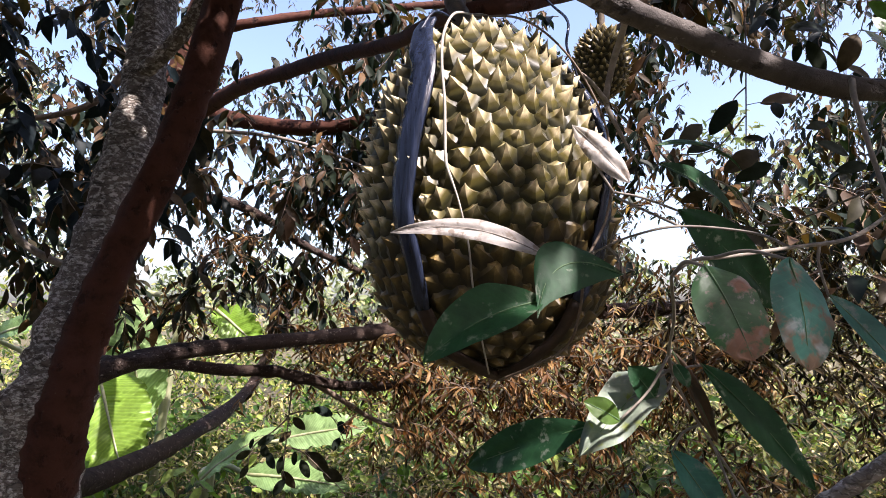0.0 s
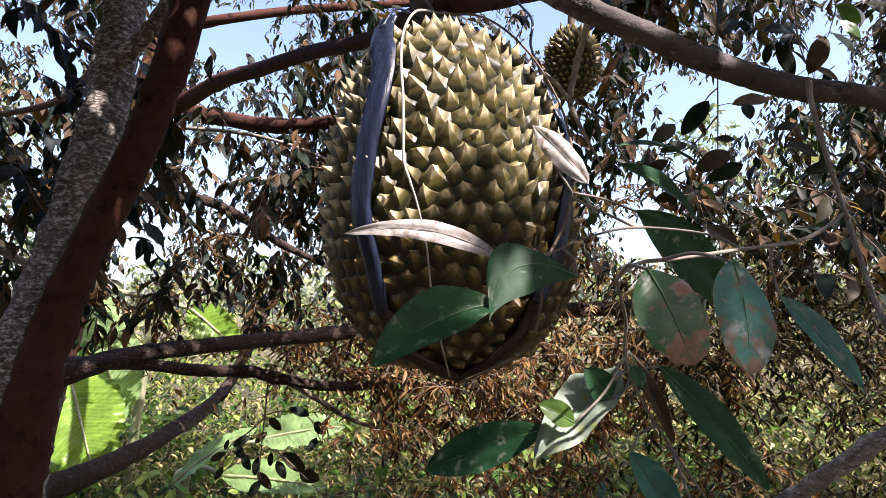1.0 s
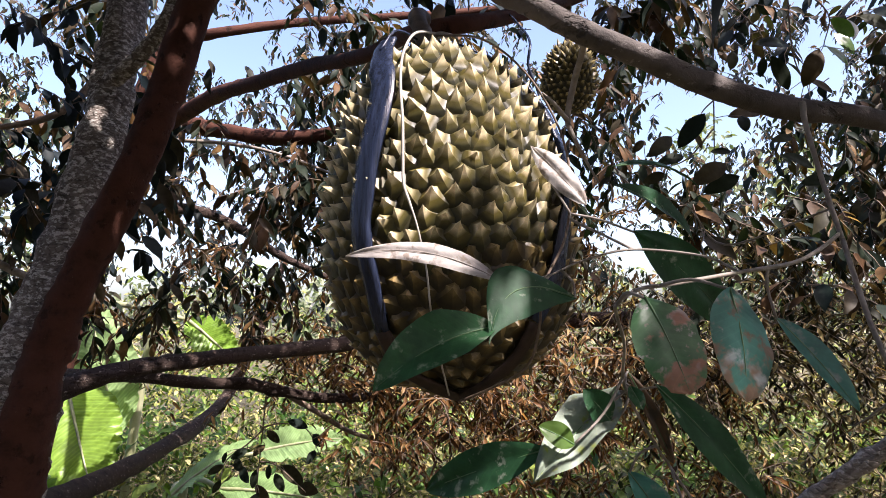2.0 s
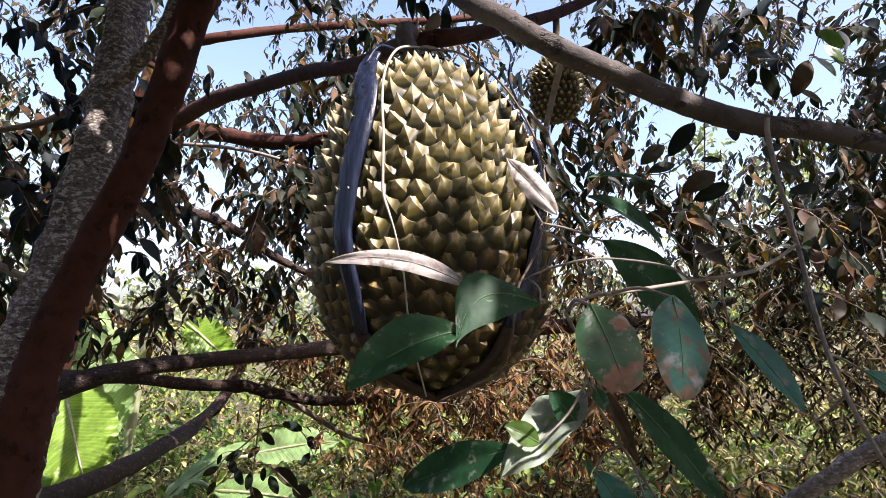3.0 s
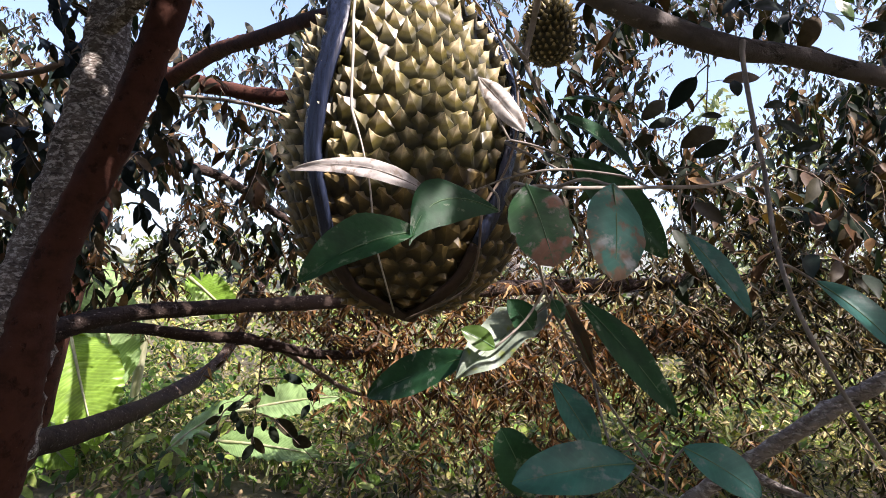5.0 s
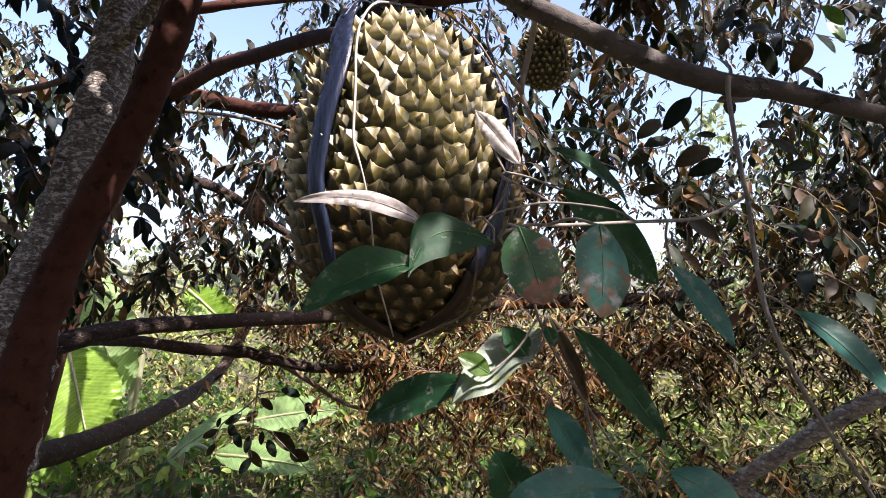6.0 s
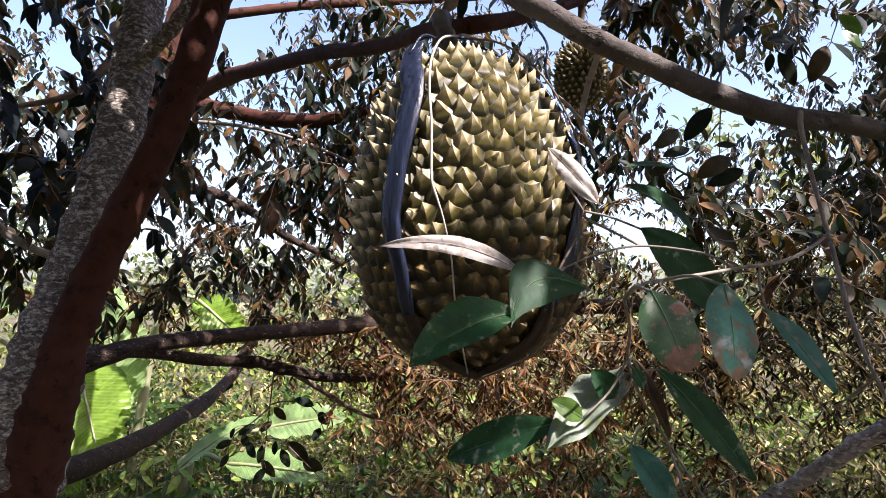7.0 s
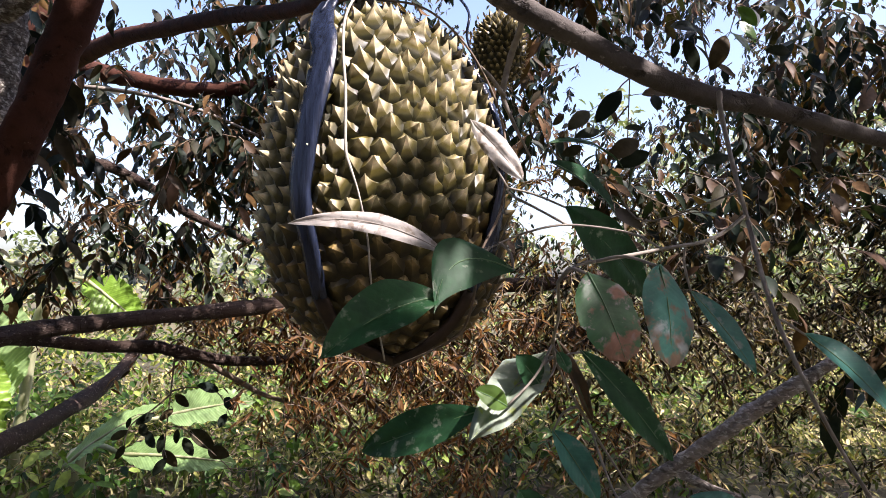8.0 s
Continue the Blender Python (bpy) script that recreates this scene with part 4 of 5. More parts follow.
def durian(at, tilt, half_w, half_h, pear, pitch, height, spike_mat, husk_mat, label, seed, most=300, shaded=None):
    """A durian: husk, and thorny spikes set in staggered rows all round it."""
    ob = thing("durian_fruit", at, label, "fruit", "durians")
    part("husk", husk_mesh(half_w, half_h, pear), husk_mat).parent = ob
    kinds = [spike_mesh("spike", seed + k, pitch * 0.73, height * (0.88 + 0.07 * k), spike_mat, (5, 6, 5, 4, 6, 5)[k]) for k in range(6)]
    shaded_kinds = [d.copy() for d in kinds] if shaded else kinds
    for d in shaded_kinds if shaded else ():
        d.materials[0] = shaded
    rng = random.Random(seed)
    places = []
    z = -half_h * 0.985
    row = 0
    while z < half_h * 0.985:
        u = z / half_h
        p, n = on_fruit(u, 0, 0, half_w, half_h, pear)
        r = math.hypot(p.x, p.y)
        count = max(3, round(2 * math.pi * r / pitch))
        for k in range(count):
            a = 360 * (k + 0.5 * (row % 2) + rng.uniform(-0.13, 0.13)) / count
            uu = max(-0.99, min(0.99, u + rng.uniform(-0.15, 0.15) * pitch / half_h))
            places.append((uu, (a + 180) % 360 - 180))
        z += pitch * 0.87 * max(0.3, math.hypot(n.x, n.y))
        row += 1
    places.sort(key=lambda q: abs(q[1]))
    rest = bmesh.new()
    for i, (u, a) in enumerate(places):
        p, n = on_fruit(u, a, -0.001, half_w, half_h, pear)
        m = Matrix.Translation(p) @ (n + Vector((0, 0, 0.22))).to_track_quat("Z", "Y").to_matrix().to_4x4() @ Matrix.Rotation(rng.uniform(-0.9, 0.9), 4, "Z")
        k = rng.uniform(0.86, 1.14) * (0.75 if abs(u) > 0.9 else 1)
        m = m @ Matrix.Diagonal((k, k, k * rng.uniform(0.85, 1.2) * (0.62 + 0.38 * max(0.0, min(1.0, (u + 0.45) / 0.6))), 1))
        # spikes low on the husk take the brown, shade-darkened material
        data = (shaded_kinds if u + 0.35 * noise.noise(p * 14) + rng.uniform(-0.12, 0.12) < -0.18 else kinds)[rng.randrange(6)]
        if i < most:
            s = new("spike", data)
            s.parent = ob
            s.matrix_basis = m
        else:
            start = len(rest.verts)
            rest.from_mesh(data)
            rest.verts.ensure_lookup_table()
            for v in rest.verts[start:]:
                v.co = m @ v.co
    back_spikes = part("spike_mass", rest, spike_mat, smooth=False)
    back_spikes.parent = ob
    tagged(back_spikes, kind="stuff")
    ob.rotation_euler = [radians(q) for q in tilt]
    return ob


big = durian(FRUIT, LEAN, HALF_W, HALF_H, 0.17, 0.0188, 0.0132, SPIKE, HUSK, "large ripe olive-green durian with thick pyramid spikes, hanging in a strap", 51, 340, shaded=SPIKE_BROWN)
part("stalk", tube([FRUIT + Vector((0.0, 0.0, HALF_H - 0.01)), FRUIT + Vector((-0.008, 0.03, HALF_H + 0.03)), FRUIT + Vector((-0.012, 0.08, HALF_H + 0.075)), (0.041, 0.764, 1.844)], [0.012, 0.0105, 0.010, 0.012], 12, 6, 0.25, 52), STALK, big, "short brown fruit stalk")

small_at = Vector((0.280, 1.030, 1.888))
small = durian(small_at, (4, 0, 0), 0.043, 0.062, 0.2, 0.0115, 0.012, SPIKE_GREEN, HUSK_GREEN, "small unripe dark green durian with yellow-tipped spikes, hanging behind", 53, 220)
part("stalk", tube([small_at + Vector((0, 0, 0.055)), small_at + Vector((0.003, 0.01, 0.1)), (0.281, 1.035, 2.035)], [0.007, 0.006, 0.007], 10, 6, 0.2, 54), STALK, small)


# ---- strap, cord and strings ----
def strap_mesh(line, normals, width, thick, seed):
    """A band of rubber: creased along, with slightly torn edges."""
    bm = bmesh.new()
    rings = []
    n = len(line)
    for i, (p, up) in enumerate(zip(line, normals)):
        way = (line[min(i + 1, n - 1)] - line[max(i - 1, 0)]).normalized()
        across = way.cross(up).normalized()
        up = across.cross(way)
        ring = []
        w = width / 2 * (1 - 0.4 * max(0.0, (i / n - 0.5) / 0.5)) * (1 + 0.14 * noise.noise(Vector((i * 0.23, seed, 0))))
        twist = 0.25 * noise.noise(Vector((i * 0.1, seed, 5)))
        prof = [(-1.0, 0.10), (-0.55, 0.75), (-0.2, 0.45), (0.25, 1.0), (0.65, 0.6), (1.0, 0.15)]
        for v, h in prof + [(q, h - 0.8) for q, h in prof[::-1]]:
            wob = 0.12 * noise.noise(Vector((i * 0.35, v * 3, seed)))
            ring.append(bm.verts.new(p + across * (v * w * (1 + wob)) + up * (thick * (h + 1.2 * wob) + twist * v * w)))
        rings.append(ring)
    m = len(rings[0])
    for a, b in zip(rings, rings[1:]):
        for k in range(m):
            bm.faces.new((a[k], a[(k + 1) % m], b[(k + 1) % m], b[k]))
    bm.faces.new(rings[0][::-1])
    bm.faces.new(rings[-1])
    return bm


TIE = Vector((0.022, 0.640, 1.765))
strap = thing("rubber_strap", FRUIT, "black rubber strap slung under the hanging durian and tied above", "strap")
SLING = [
    (0.0245, 1, [(0.90, -50, 0.019), (0.86, -47, 0.016), (0.75, -38, 0.013), (0.59, -31, 0.011), (0.31, -34, 0.011), (0.01, -38, 0.011), (-0.15, -38, 0.010), (-0.33, -36, 0.009), (-0.57, -36, 0.009), (-0.75, -34, 0.009), (-0.86, -22, 0.009), (-0.95, -12, 0.006), (-0.97, 2, 0.006)]),
    (0.0225, 2, [(0.90, 96, 0.010), (0.75, 88, 0.010), (0.57, 80, 0.010), (0.40, 74, 0.010), (0.20, 67, 0.010), (-0.05, 55, 0.009), (-0.25, 46, 0.008), (-0.43, 40, 0.008), (-0.59, 32, 0.009), (-0.75, 26, 0.009), (-0.87, 12, 0.009), (-0.95, -6, 0.006)]),
]
for w, s, stations in SLING:
    for name, skin, run, wide in (("band", RUBBER, stations[:9], w), ("sling", RUBBER_BROWN, stations[8:], 0.6 * w)):
        line = curve_points([by_fruit(u, a, lift)[0] for u, a, lift in run], 5)
        ups = [by_fruit(u, a, 0.0)[1] for u, a, lift in run]
        ups = [ups[min(i // 5, len(ups) - 1)].lerp(ups[min(i // 5 + 1, len(ups) - 1)], (i % 5) / 5) for i in range(len(line))]
        part(name, strap_mesh(line, ups, wide, 0.0034, s), skin, strap, "brown rubber" if name == "sling" else "")
part("tie", tube([by_fruit(0.84, -45, 0.018)[0], by_fruit(0.95, -50, 0.024)[0], TIE, TIE + Vector((0.01, 0.02, 0.012)), by_fruit(0.97, 110, 0.016)[0], by_fruit(0.86, 95, 0.013)[0]], [0.0013] * 6, 6, 5), RUBBER, strap)
cord = thing("cord", TIE, "thin pale cord hanging down over the durian from the stalk", "cord")
line = [TIE + Vector((0.01, -0.01, 0.008)), by_fruit(0.93, -22, 0.016)[0]]
line += [by_fruit(u, a, 0.0155)[0] for u, a in ((0.77, -22), (0.59, -20), (0.39, -18), (0.21, -18), (0.09, -18), (-0.01, -16), (-0.11, -14), (-0.29, -12), (-0.45, -12), (-0.59, -12), (-0.87, -12))]
part("strand", tube(line, [0.0013] * 7 + [0.0008] * 5, 6, 6), CORD, cord)
line = [TIE + Vector((0.01, 0, 0.01))] + [by_fruit(u, a, 0.0155)[0] for u, a in ((0.9, 50), (0.7, 62), (0.4, 66), (0.1, 58), (-0.2, 44), (-0.41, 31), (-0.61, 31), (-0.77, 31), (-0.85, 14), (-0.91, -6))]
part("strand", tube(line, [0.0012] * 6, 6, 6), TWIG, cord, "thin brown string")
rng = random.Random(61)
for k in range(5):
    c = TIE + Vector((0.006 * k, 0.03, 0.004 * k))
    loop = [c + Vector((0.017 * math.cos(q), 0.014 * math.sin(q), 0.01 * math.sin(q + k) + rng.uniform(-0.004, 0.004))) for q in np.linspace(0, 6.2, 9)]
    part("loop", tube(loop, [0.0016] * 3, 6, 4), CORD, cord)

# ---- the hanging leafy branch in front ----
twigs = thing("leafy_branch", (0.348, 0.498, 1.633), "thin hanging durian branch with dusty green, blotched and dry leaves", "branch")
STEMS = {
    "main": ([(0.350, 0.501, 1.648), (0.346, 0.493, 1.626), (0.341, 0.470, 1.570), (0.339, 0.450, 1.520)], [0.0044, 0.0036, 0.0031, 0.0030]),
    "lower": ([(0.339, 0.450, 1.520), (0.320, 0.403, 1.457), (0.312, 0.368, 1.413), (0.336, 0.363, 1.362), (0.379, 0.368, 1.302)], [0.0030, 0.0027, 0.0024, 0.0022, 0.0022]),
    "middle": ([(0.339, 0.453, 1.526), (0.310, 0.437, 1.511), (0.278, 0.419, 1.500), (0.220, 0.381, 1.491), (0.157, 0.334, 1.481), (0.129, 0.310, 1.477), (0.112, 0.294, 1.469), (0.117, 0.311, 1.464), (0.141, 0.373, 1.446), (0.164, 0.446, 1.415), (0.187, 0.475, 1.381), (0.212, 0.489, 1.346), (0.235, 0.497, 1.314), (0.267, 0.502, 1.269)], [0.0025, 0.0025, 0.0022, 0.0020, 0.0018, 0.0016, 0.0015, 0.0015, 0.0016, 0.0018, 0.0018, 0.0018, 0.0018, 0.0015]),
    "upper": ([(0.220, 0.381, 1.491), (0.213, 0.415, 1.505), (0.168, 0.426, 1.511), (0.131, 0.420, 1.503), (0.105, 0.415, 1.492)], [0.0015, 0.0015, 0.0015, 0.0013, 0.0010]),
    "stub": ([(0.168, 0.426, 1.511), (0.150, 0.440, 1.524), (0.131, 0.449, 1.536), (0.138, 0.483, 1.547)], [0.0015, 0.0016, 0.0018, 0.0007]),
    "back": ([(0.340, 0.462, 1.547), (0.301, 0.555, 1.530), (0.274, 0.571, 1.570), (0.210, 0.530, 1.577)], [0.0015, 0.0015, 0.0013, 0.0007]),
    "right": ([(0.314, 0.372, 1.417), (0.319, 0.399, 1.402), (0.315, 0.421, 1.387)], [0.0019, 0.0015, 0.0009]),
    "low": ([(0.212, 0.489, 1.346), (0.212, 0.446, 1.307), (0.222, 0.427, 1.288), (0.255, 0.407, 1.271)], [0.0016, 0.0015, 0.0015, 0.0013]),
}
for pts, radii in STEMS.values():
    part("twig", tube(pts, [0.64 * r for r in radii], 8, 6, 0.15, 70), TWIG_PALE, twigs)
nodes = [q for pts, _ in STEMS.values() for q in curve_points(pts, 6)]


def front_leaf(base, tip, width, material, label="", facing=(0, -1, 0.3), fold=0.12, bend=0.08, ripple=0.02, wide_at=0.45, sharp=1.0, seed=0, side_curl=0.1, torn=0.0, sweep=0.0):
    base, tip = Vector(base), Vector(tip)
    ob = part("leaf", blade(base, tip, width, facing, fold, bend, ripple, wide_at, sharp, seed, side_curl, 18, 10, torn, sweep), material, twigs, label)
    part("midrib", midrib(base, tip, facing, bend, 0.0006, sweep), TWIG_PALE if material is LEAF_DRY else LEAF_RIB, ob)
    near = min(nodes, key=lambda q: (q - base).length)
    mid = base.lerp(near, 0.5) + (base - tip).normalized() * 0.004
    part("leaf_stalk", tube([base + (tip - base) * 0.02, mid, near], [0.0009, 0.001, 0.0011], 6, 4), TWIG_PALE, twigs)


front_leaf((0.072, 0.409, 1.487), (-0.039, 0.447, 1.509), 0.0165, LEAF_DRY, "dry silvery white curled leaf", (0.1, -1, 0.25), 0.2, 0.04, 0.015, 0.4, 0.8, 1, 0.4, 0.0, 0.09)
front_leaf((0.113, 0.516, 1.613), (0.151, 0.482, 1.554), 0.021, LEAF_DRY, "dry pale brown curled leaf", (-0.3, -1, 0.2), 0.3, 0.06, 0.03, 0.5, 0.6, 2, 0.6)
front_leaf((0.122, 0.410, 1.476), (0.058, 0.375, 1.447), 0.039, LEAF_GREEN, "broad green leaf, one half folded under", (-0.1, -1, 0.3), 0.10, 0.03, 0.02, 0.5, 1.5, 3, 0.25, 0.0, 0.29)
front_leaf((0.065, 0.387, 1.458), (-0.012, 0.365, 1.421), 0.035, LEAF_GREEN, "dark green leaf with grey flecks", (-0.1, -0.9, 0.5), 0.32, 0.05, 0.02, 0.45, 0.8, 4, 0.1, 0.0, 0.06)
front_leaf((0.119, 0.276, 1.472), (0.130, 0.258, 1.430), 0.031, LEAF_BLOTCHED, "diseased leaf with grey and rusty blotches", (0.0, -1, 0.3), 0.08, 0.06, 0.03, 0.45, 0.45, 5, 0.2, 0.2)
front_leaf((0.169, 0.296, 1.477), (0.164, 0.277, 1.424), 0.035, LEAF_DUSTY, "dusty blue-green leaf with blotches", (0.3, -1, 0.2), 0.08, 0.05, 0.03, 0.45, 0.6, 6, 0.2)
front_leaf((0.252, 0.399, 1.462), (0.286, 0.374, 1.404), 0.021, LEAF_BLUE, "narrow blue-green leaf", (0.2, -1, 0.4), 0.2, 0.04, 0.01, 0.45, 0.8, 7)
front_leaf((0.345, 0.398, 1.430), (0.394, 0.372, 1.373), 0.028, LEAF_BLUE, "narrow blue-green leaf", (0.1, -0.8, 0.6), 0.2, 0.06, 0.01, 0.45, 0.8, 8)
front_leaf((0.189, 0.528, 1.598), (0.305, 0.608, 1.595), 0.014, LEAF_GREEN, "long narrow green leaf", (0, -0.6, 0.8), 0.25, 0.08, 0.01, 0.4, 0.9, 9)
front_leaf((0.185, 0.510, 1.577), (0.277, 0.565, 1.531), 0.024, LEAF_GREEN, "long narrow green leaf", (0.2, -0.8, 0.5), 0.25, 0.08, 0.01, 0.4, 0.9, 10)
front_leaf((0.190, 0.484, 1.533), (0.301, 0.553, 1.454), 0.046, LEAF_GREEN, "large dark green leaf", (0.1, -1, 0.1), 0.12, 0.06, 0.02, 0.42, 0.9, 11)
front_leaf((0.195, 0.467, 1.412), (0.270, 0.456, 1.322), 0.029, LEAF_GREEN, "long dark green leaf with small holes", (0.3, -1, 0.2), 0.16, 0.05, 0.02, 0.45, 0.8, 12)
front_leaf((0.170, 0.482, 1.407), (0.093, 0.423, 1.354), 0.038, LEAF_PALE, "pale sunlit leaf, crumpled and yellowing", (-0.2, -0.9, 0.5), 0.3, 0.05, 0.10, 0.4, 0.8, 13, 0.2)
front_leaf((0.154, 0.45, 1.388), (0.132, 0.44, 1.412), 0.022, LEAF_GREEN, "small dark green leaf", (-0.2, -0.9, 0.4), 0.2, 0.06, 0.03, 0.45, 0.8, 14)
front_leaf((0.122, 0.428, 1.376), (0.096, 0.422, 1.390), 0.017, LEAF_YOUNG, "small yellow-green leaf", (-0.1, -0.9, 0.4), 0.2, 0.06, 0.03, 0.5, 0.7, 21)
front_leaf((0.169, 0.45, 1.413), (0.175, 0.44, 1.397), 0.011, LEAF_GREEN, "small green leaf", (0, -1, 0.2), 0.2, 0.05, 0.02, 0.5, 0.8, 22)
front_leaf((0.175, 0.472, 1.423), (0.212, 0.483, 1.350), 0.014, LEAF_DEAD, "withered brown hanging leaf", (0.3, -1, 0.1), 0.5, 0.03, 0.03, 0.5, 0.7, 20, 0.6)
front_leaf((0.108, 0.451, 1.369), (0.020, 0.516, 1.324), 0.033, LEAF_GREEN, "dark green leaf", (0, -0.9, 0.4), 0.18, 0.05, 0.02, 0.45, 0.8, 15)
front_leaf((0.177, 0.484, 1.344), (0.214, 0.476, 1.286), 0.028, LEAF_BLUE, "dark blue-green leaf", (0.2, -1, 0.3), 0.2, 0.05, 0.02, 0.45, 0.8, 16)
front_leaf((0.151, 0.420, 1.271), (0.124, 0.406, 1.323), 0.034, LEAF_GREEN, "dark green leaf", (-0.2, -0.9, 0.5), 0.15, 0.06, 0.02, 0.5, 0.6, 17)
front_leaf((0.205, 0.365, 1.311), (0.124, 0.347, 1.303), 0.034, LEAF_BLUE, "dark blue-green leaf", (0, -0.8, 0.7), 0.15, 0.06, 0.02, 0.5, 0.7, 18)
front_leaf((0.252, 0.404, 1.312), (0.297, 0.385, 1.285), 0.032, LEAF_BLUE, "dark blue-green leaf", (0, -0.8, 0.7), 0.15, 0.06, 0.02, 0.5, 0.7, 19)

# ---- single shoots against the sky ----
shoots = thing("leafy_shoot", (0.914, 1.757, 2.359), "thin hanging shoots with oval dark leaves against the sky", "branch")
SHOOT_STEMS = [
    [(0.923, 1.792, 2.528), (0.929, 1.779, 2.333), (0.920, 1.777, 2.130), (0.919, 1.791, 1.971), (0.916, 1.805, 1.812)],
    [(0.920, 1.777, 2.130), (0.884, 1.781, 2.094), (0.847, 1.768, 2.025)],
    [(0.917, 1.785, 2.042), (0.849, 1.794, 1.961), (0.788, 1.798, 1.929), (0.708, 1.801, 1.927)],
    [(1.153, 1.737, 2.506), (1.166, 1.756, 2.295), (1.196, 1.763, 2.198), (1.218, 1.763, 2.190)],
    [(0.923, 1.792, 2.528), (1.061, 1.772, 2.372), (1.097, 1.759, 2.275)],
    [(1.153, 1.737, 2.506), (1.279, 1.743, 2.403), (1.265, 1.753, 2.297)],
]
for pts in SHOOT_STEMS:
    part("stem", tube(pts, [0.0028, 0.0022, 0.0014], 6, 6), TWIG, shoots)
stem_points = [q for pts in SHOOT_STEMS for q in curve_points(pts, 6)]
HANGING = [
    ((0.826, 1.647, 2.042), (0.748, 1.657, 1.943), 0.42),
    ((0.846, 1.768, 2.027), (0.861, 1.753, 1.969), 0.42),
    ((0.830, 1.887, 2.048), (0.740, 1.856, 1.972), 0.42),
    ((0.931, 1.712, 1.949), (0.868, 1.714, 1.948), 0.40),
    ((0.843, 1.833, 1.969), (0.749, 1.819, 1.937), 0.40),
    ((0.884, 1.658, 1.899), (0.768, 1.627, 1.829), 0.40),
    ((0.986, 1.776, 1.890), (0.873, 1.784, 1.841), 0.40),
    ((1.134, 1.871, 2.130), (1.004, 1.857, 2.105), 0.38),
    ((0.962, 1.702, 2.055), (0.954, 1.667, 1.994), 0.50),
    ((0.826, 1.847, 1.816), (0.736, 1.852, 1.792), 0.40),
    ((0.649, 1.658, 1.965), (0.609, 1.643, 1.925), 0.40),
    ((0.894, 1.746, 2.255), (0.888, 1.714, 2.173), 0.50),
    ((1.046, 1.896, 1.875), (1.080, 1.900, 1.826), 0.35),
    ((0.733, 1.723, 1.885), (0.659, 1.708, 1.854), 0.40),
]
HIGHER = [
    ((1.031, 1.646, 2.215), (1.078, 1.653, 2.114), 0.42),
    ((1.252, 1.754, 2.288), (1.187, 1.747, 2.162), 0.42),
    ((1.290, 1.877, 2.242), (1.345, 1.841, 2.178), 0.40),
    ((1.044, 1.704, 2.236), (1.031, 1.709, 2.176), 0.45),
    ((1.014, 1.819, 2.308), (0.995, 1.805, 2.240), 0.50),
    ((1.085, 1.642, 2.246), (0.961, 1.606, 2.230), 0.35),
    ((1.287, 1.744, 2.382), (1.361, 1.747, 2.327), 0.50),
    ((1.382, 1.861, 2.394), (1.431, 1.847, 2.313), 0.50),
    ((1.230, 1.696, 2.271), (1.267, 1.661, 2.194), 0.50),
    ((1.422, 1.798, 2.420), (1.526, 1.799, 2.373), 0.45),
    ((1.389, 1.637, 2.199), (1.288, 1.621, 2.188), 0.35),
    ((1.161, 1.780, 2.014), (1.072, 1.745, 1.990), 0.30),
    ((1.304, 1.903, 1.948), (1.203, 1.902, 1.994), 0.40),
    ((1.237, 1.730, 1.877), (1.132, 1.715, 1.853), 0.35),
]
for i, (base, tip, wide) in enumerate(HANGING + HIGHER):
    long = (Vector(tip) - Vector(base)).length
    part("leaf", blade(base, tip, long * wide, (0.35 * math.sin(i * 2.1), -1, 0.3 + 0.3 * math.cos(i * 1.7)), 0.12, 0.06, 0.02, 0.45, 0.7, 100 + i, 0.15, 10, 6), LEAF_YOUNG if i > 19 and i < 23 else LEAF_SHADE_ONE, shoots)
    near = min(stem_points, key=lambda q: (q - Vector(base)).length)
    part("leaf_stalk", tube([base, Vector(base).lerp(near, 0.5) + Vector((0, 0, 0.004)), near], [0.0011, 0.0011, 0.0013], 5, 3), TWIG, shoots)

# ---- dark shoots over the low banana plant ----
low_shoots = thing("leafy_shoot", (-0.755, 3.101, 1.127), "thin drooping shoots with oval dark leaves above pale banana leaves", "branch")
LOW_STEMS = [
    [(-0.747, 3.080, 1.141), (-0.782, 3.154, 0.921), (-0.800, 3.171, 0.751), (-0.834, 3.246, 0.524)],
    [(-0.782, 3.154, 0.921), (-0.862, 3.163, 0.850), (-0.978, 3.226, 0.763), (-1.015, 3.239, 0.649)],
    [(-0.782, 3.152, 0.935), (-0.692, 3.147, 0.954), (-0.573, 3.197, 0.917), (-0.501, 3.209, 0.781)],
    [(-0.800, 3.170, 0.765), (-0.720, 3.169, 0.751), (-0.617, 3.227, 0.638), (-0.487, 3.236, 0.508)],
]
for pts in LOW_STEMS:
    part("stem", tube(pts, [0.005, 0.004, 0.003, 0.002], 6, 6), TWIG, low_shoots)
low_points = [q for pts in LOW_STEMS for q in curve_points(pts, 6)]
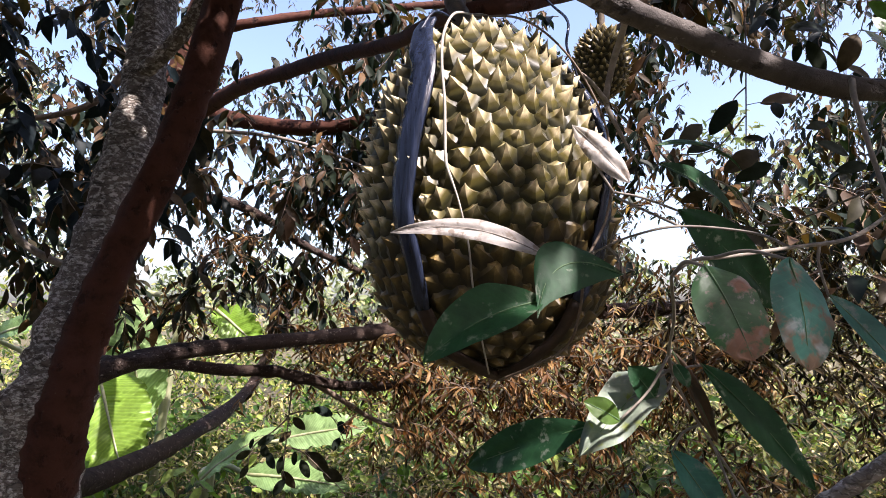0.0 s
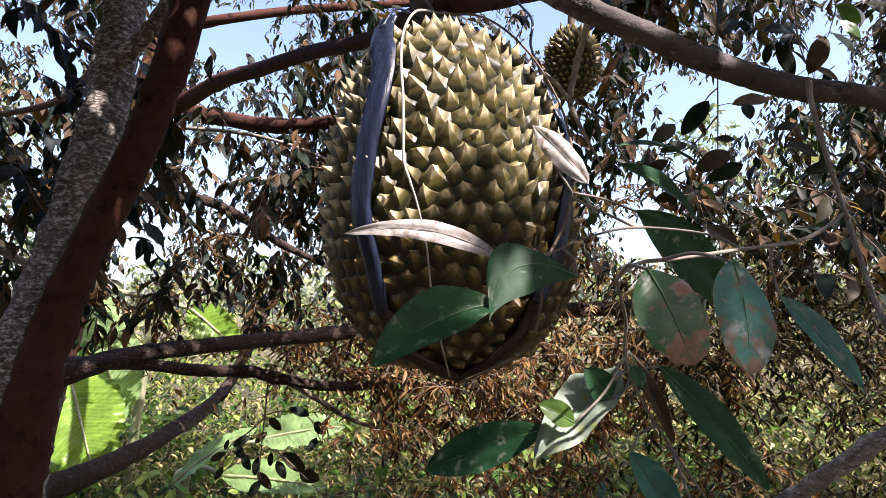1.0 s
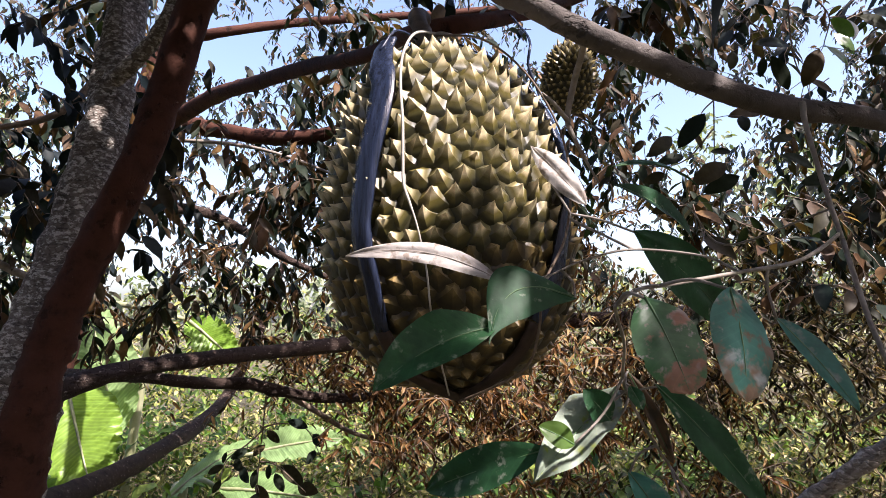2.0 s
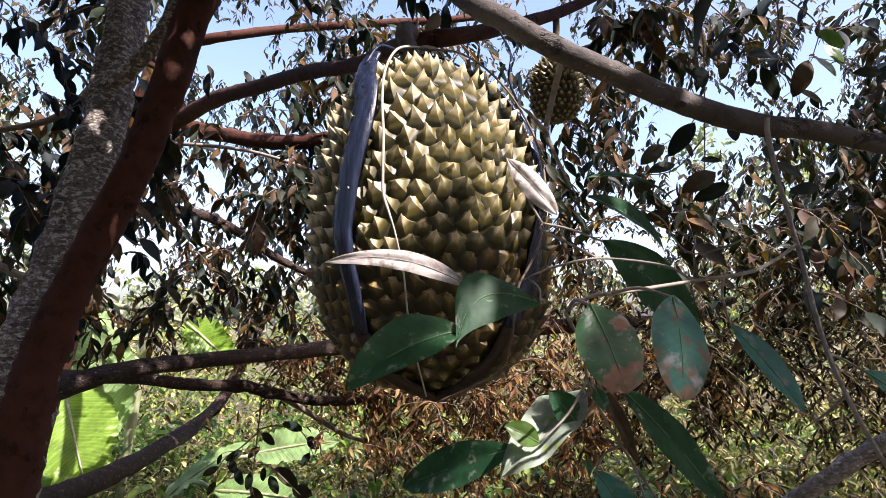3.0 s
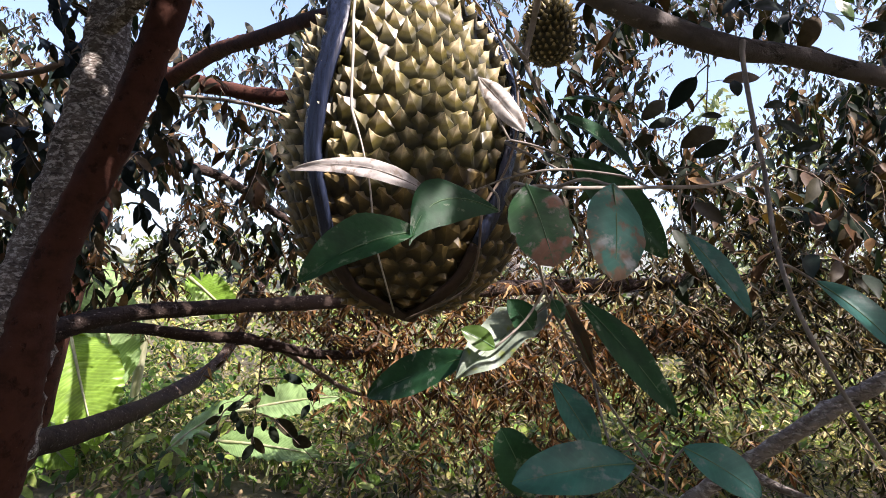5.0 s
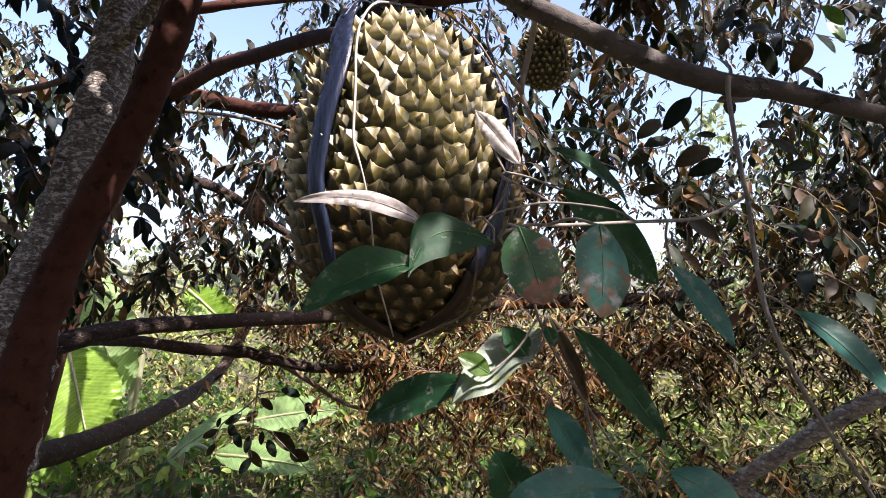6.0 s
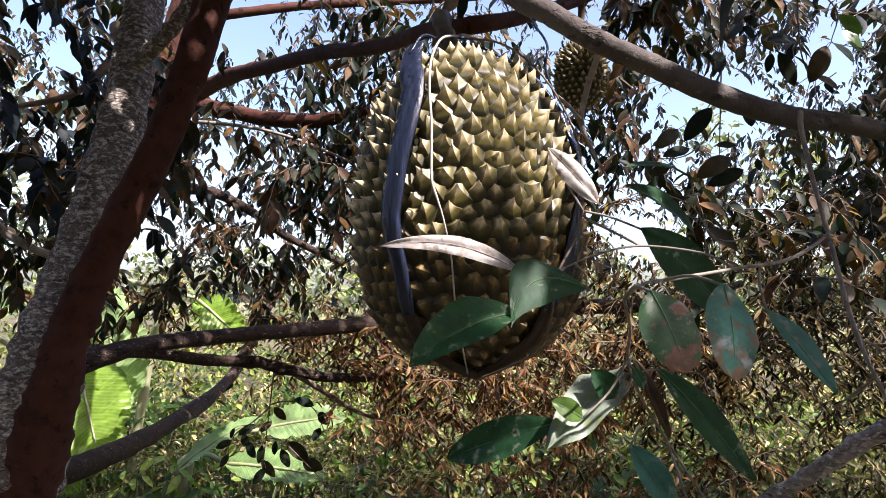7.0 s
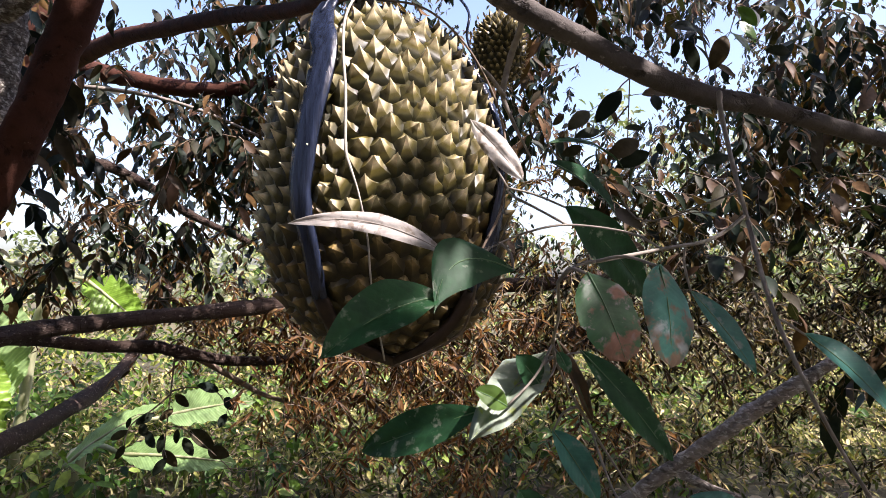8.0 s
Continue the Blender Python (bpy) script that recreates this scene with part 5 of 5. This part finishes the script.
LOW_LEAVES = [
    ((-0.945, 3.118, 0.825), (-0.965, 3.124, 0.772), 0.42),
    ((-0.856, 3.165, 0.831), (-0.932, 3.142, 0.787), 0.47),
    ((-0.905, 3.227, 0.731), (-0.848, 3.172, 0.664), 0.52),
    ((-0.838, 3.278, 0.705), (-0.862, 3.289, 0.606), 0.42),
    ((-0.546, 3.093, 0.942), (-0.640, 3.063, 0.978), 0.47),
    ((-0.532, 3.148, 0.897), (-0.463, 3.090, 0.852), 0.52),
    ((-0.761, 3.222, 0.739), (-0.767, 3.229, 0.665), 0.42),
    ((-0.715, 3.272, 0.722), (-0.592, 3.247, 0.630), 0.47),
    ((-0.758, 3.109, 0.860), (-0.798, 3.054, 0.815), 0.52),
    ((-0.976, 3.177, 0.752), (-1.055, 3.184, 0.707), 0.42),
    ((-0.772, 3.204, 0.912), (-0.702, 3.178, 0.854), 0.47),
    ((-0.627, 3.280, 0.616), (-0.511, 3.218, 0.597), 0.52),
    ((-0.786, 3.134, 0.624), (-0.848, 3.144, 0.540), 0.42),
    ((-0.720, 3.173, 0.708), (-0.671, 3.150, 0.623), 0.47),
    ((-0.934, 3.224, 0.769), (-0.882, 3.167, 0.720), 0.52),
    ((-0.847, 3.286, 0.626), (-0.774, 3.293, 0.535), 0.42),
    ((-0.974, 3.133, 0.691), (-1.005, 3.110, 0.633), 0.47),
    ((-0.521, 3.155, 0.821), (-0.544, 3.101, 0.764), 0.52),
]
for i, (base, tip, wide) in enumerate(LOW_LEAVES):
    long = (Vector(tip) - Vector(base)).length
    part("leaf", blade(base, tip, long * wide, (0.3 * math.sin(i * 2.1), -1, 0.3 + 0.3 * math.cos(i * 1.7)), 0.12, 0.06, 0.02, 0.45, 0.7, 150 + i, 0.15, 10, 6), LEAF_SHADE_ONE, low_shoots)
    near = min(low_points, key=lambda q: (q - Vector(base)).length)
    part("leaf_stalk", tube([base, Vector(base).lerp(near, 0.5) + Vector((0, 0, 0.006)), near], [0.0016, 0.0016, 0.0018], 5, 3), TWIG, low_shoots)

string = thing("string", (0.147, 0.855, 1.91), "dark thin string hanging from a limb beside the durian", "string")
part("strand", tube([(0.147, 0.856, 1.918), (0.146, 0.76, 1.85), (0.136, 0.63, 1.765), (0.132, 0.62, 1.733), (0.141, 0.62, 1.705), (0.146, 0.62, 1.68)], [0.0017, 0.0016, 0.0016, 0.0015, 0.0013, 0.0008], 6, 6), RUBBER, string)

# ---- bare twig by the small durian, and the broken stem ----
bare = thing("bare_twig", (0.169, 0.535, 1.726), "bare pale twig hanging from the limb", "twig")
part("twig", tube([(0.169, 0.529, 1.728), (0.179, 0.574, 1.730), (0.180, 0.616, 1.713), (0.174, 0.625, 1.679), (0.177, 0.627, 1.661)], [0.0034, 0.0034, 0.0036, 0.0036, 0.0025], 10, 6, 0.15, 81), TWIG_PALE, bare)
part("twig", tube([(0.174, 0.625, 1.673), (0.154, 0.599, 1.682), (0.138, 0.579, 1.686)], [0.003, 0.002, 0.001], 8, 6, 0.15, 82), TWIG_PALE, bare)
part("twig", tube([(0.175, 0.626, 1.667), (0.186, 0.615, 1.633), (0.200, 0.608, 1.601)], [0.003, 0.002, 0.001], 8, 6, 0.15, 83), TWIG_PALE, bare)
broken = thing("broken_stem", (0.15, 1.5, 0), "broken grey dead stem leaning from the ground, lichened bark", "branch")
part("stem", tube([(0.05, 1.5, -0.05), (0.418, 1.442, 0.593), (0.522, 1.306, 0.867), (0.628, 1.196, 1.031), (0.747, 1.117, 1.154), (0.855, 1.073, 1.243), (0.953, 1.031, 1.319)], [0.036, 0.027, 0.019, 0.0155, 0.015, 0.015, 0.012], 14, 10, 0.25, 84, knots=8), BARK_DEAD, broken)
part("side_twig", tube([(0.686, 1.162, 1.087), (0.725, 1.106, 1.069), (0.758, 1.049, 1.065)], [0.012, 0.009, 0.004], 8, 6, 0.2, 85), BARK_DEAD, broken)
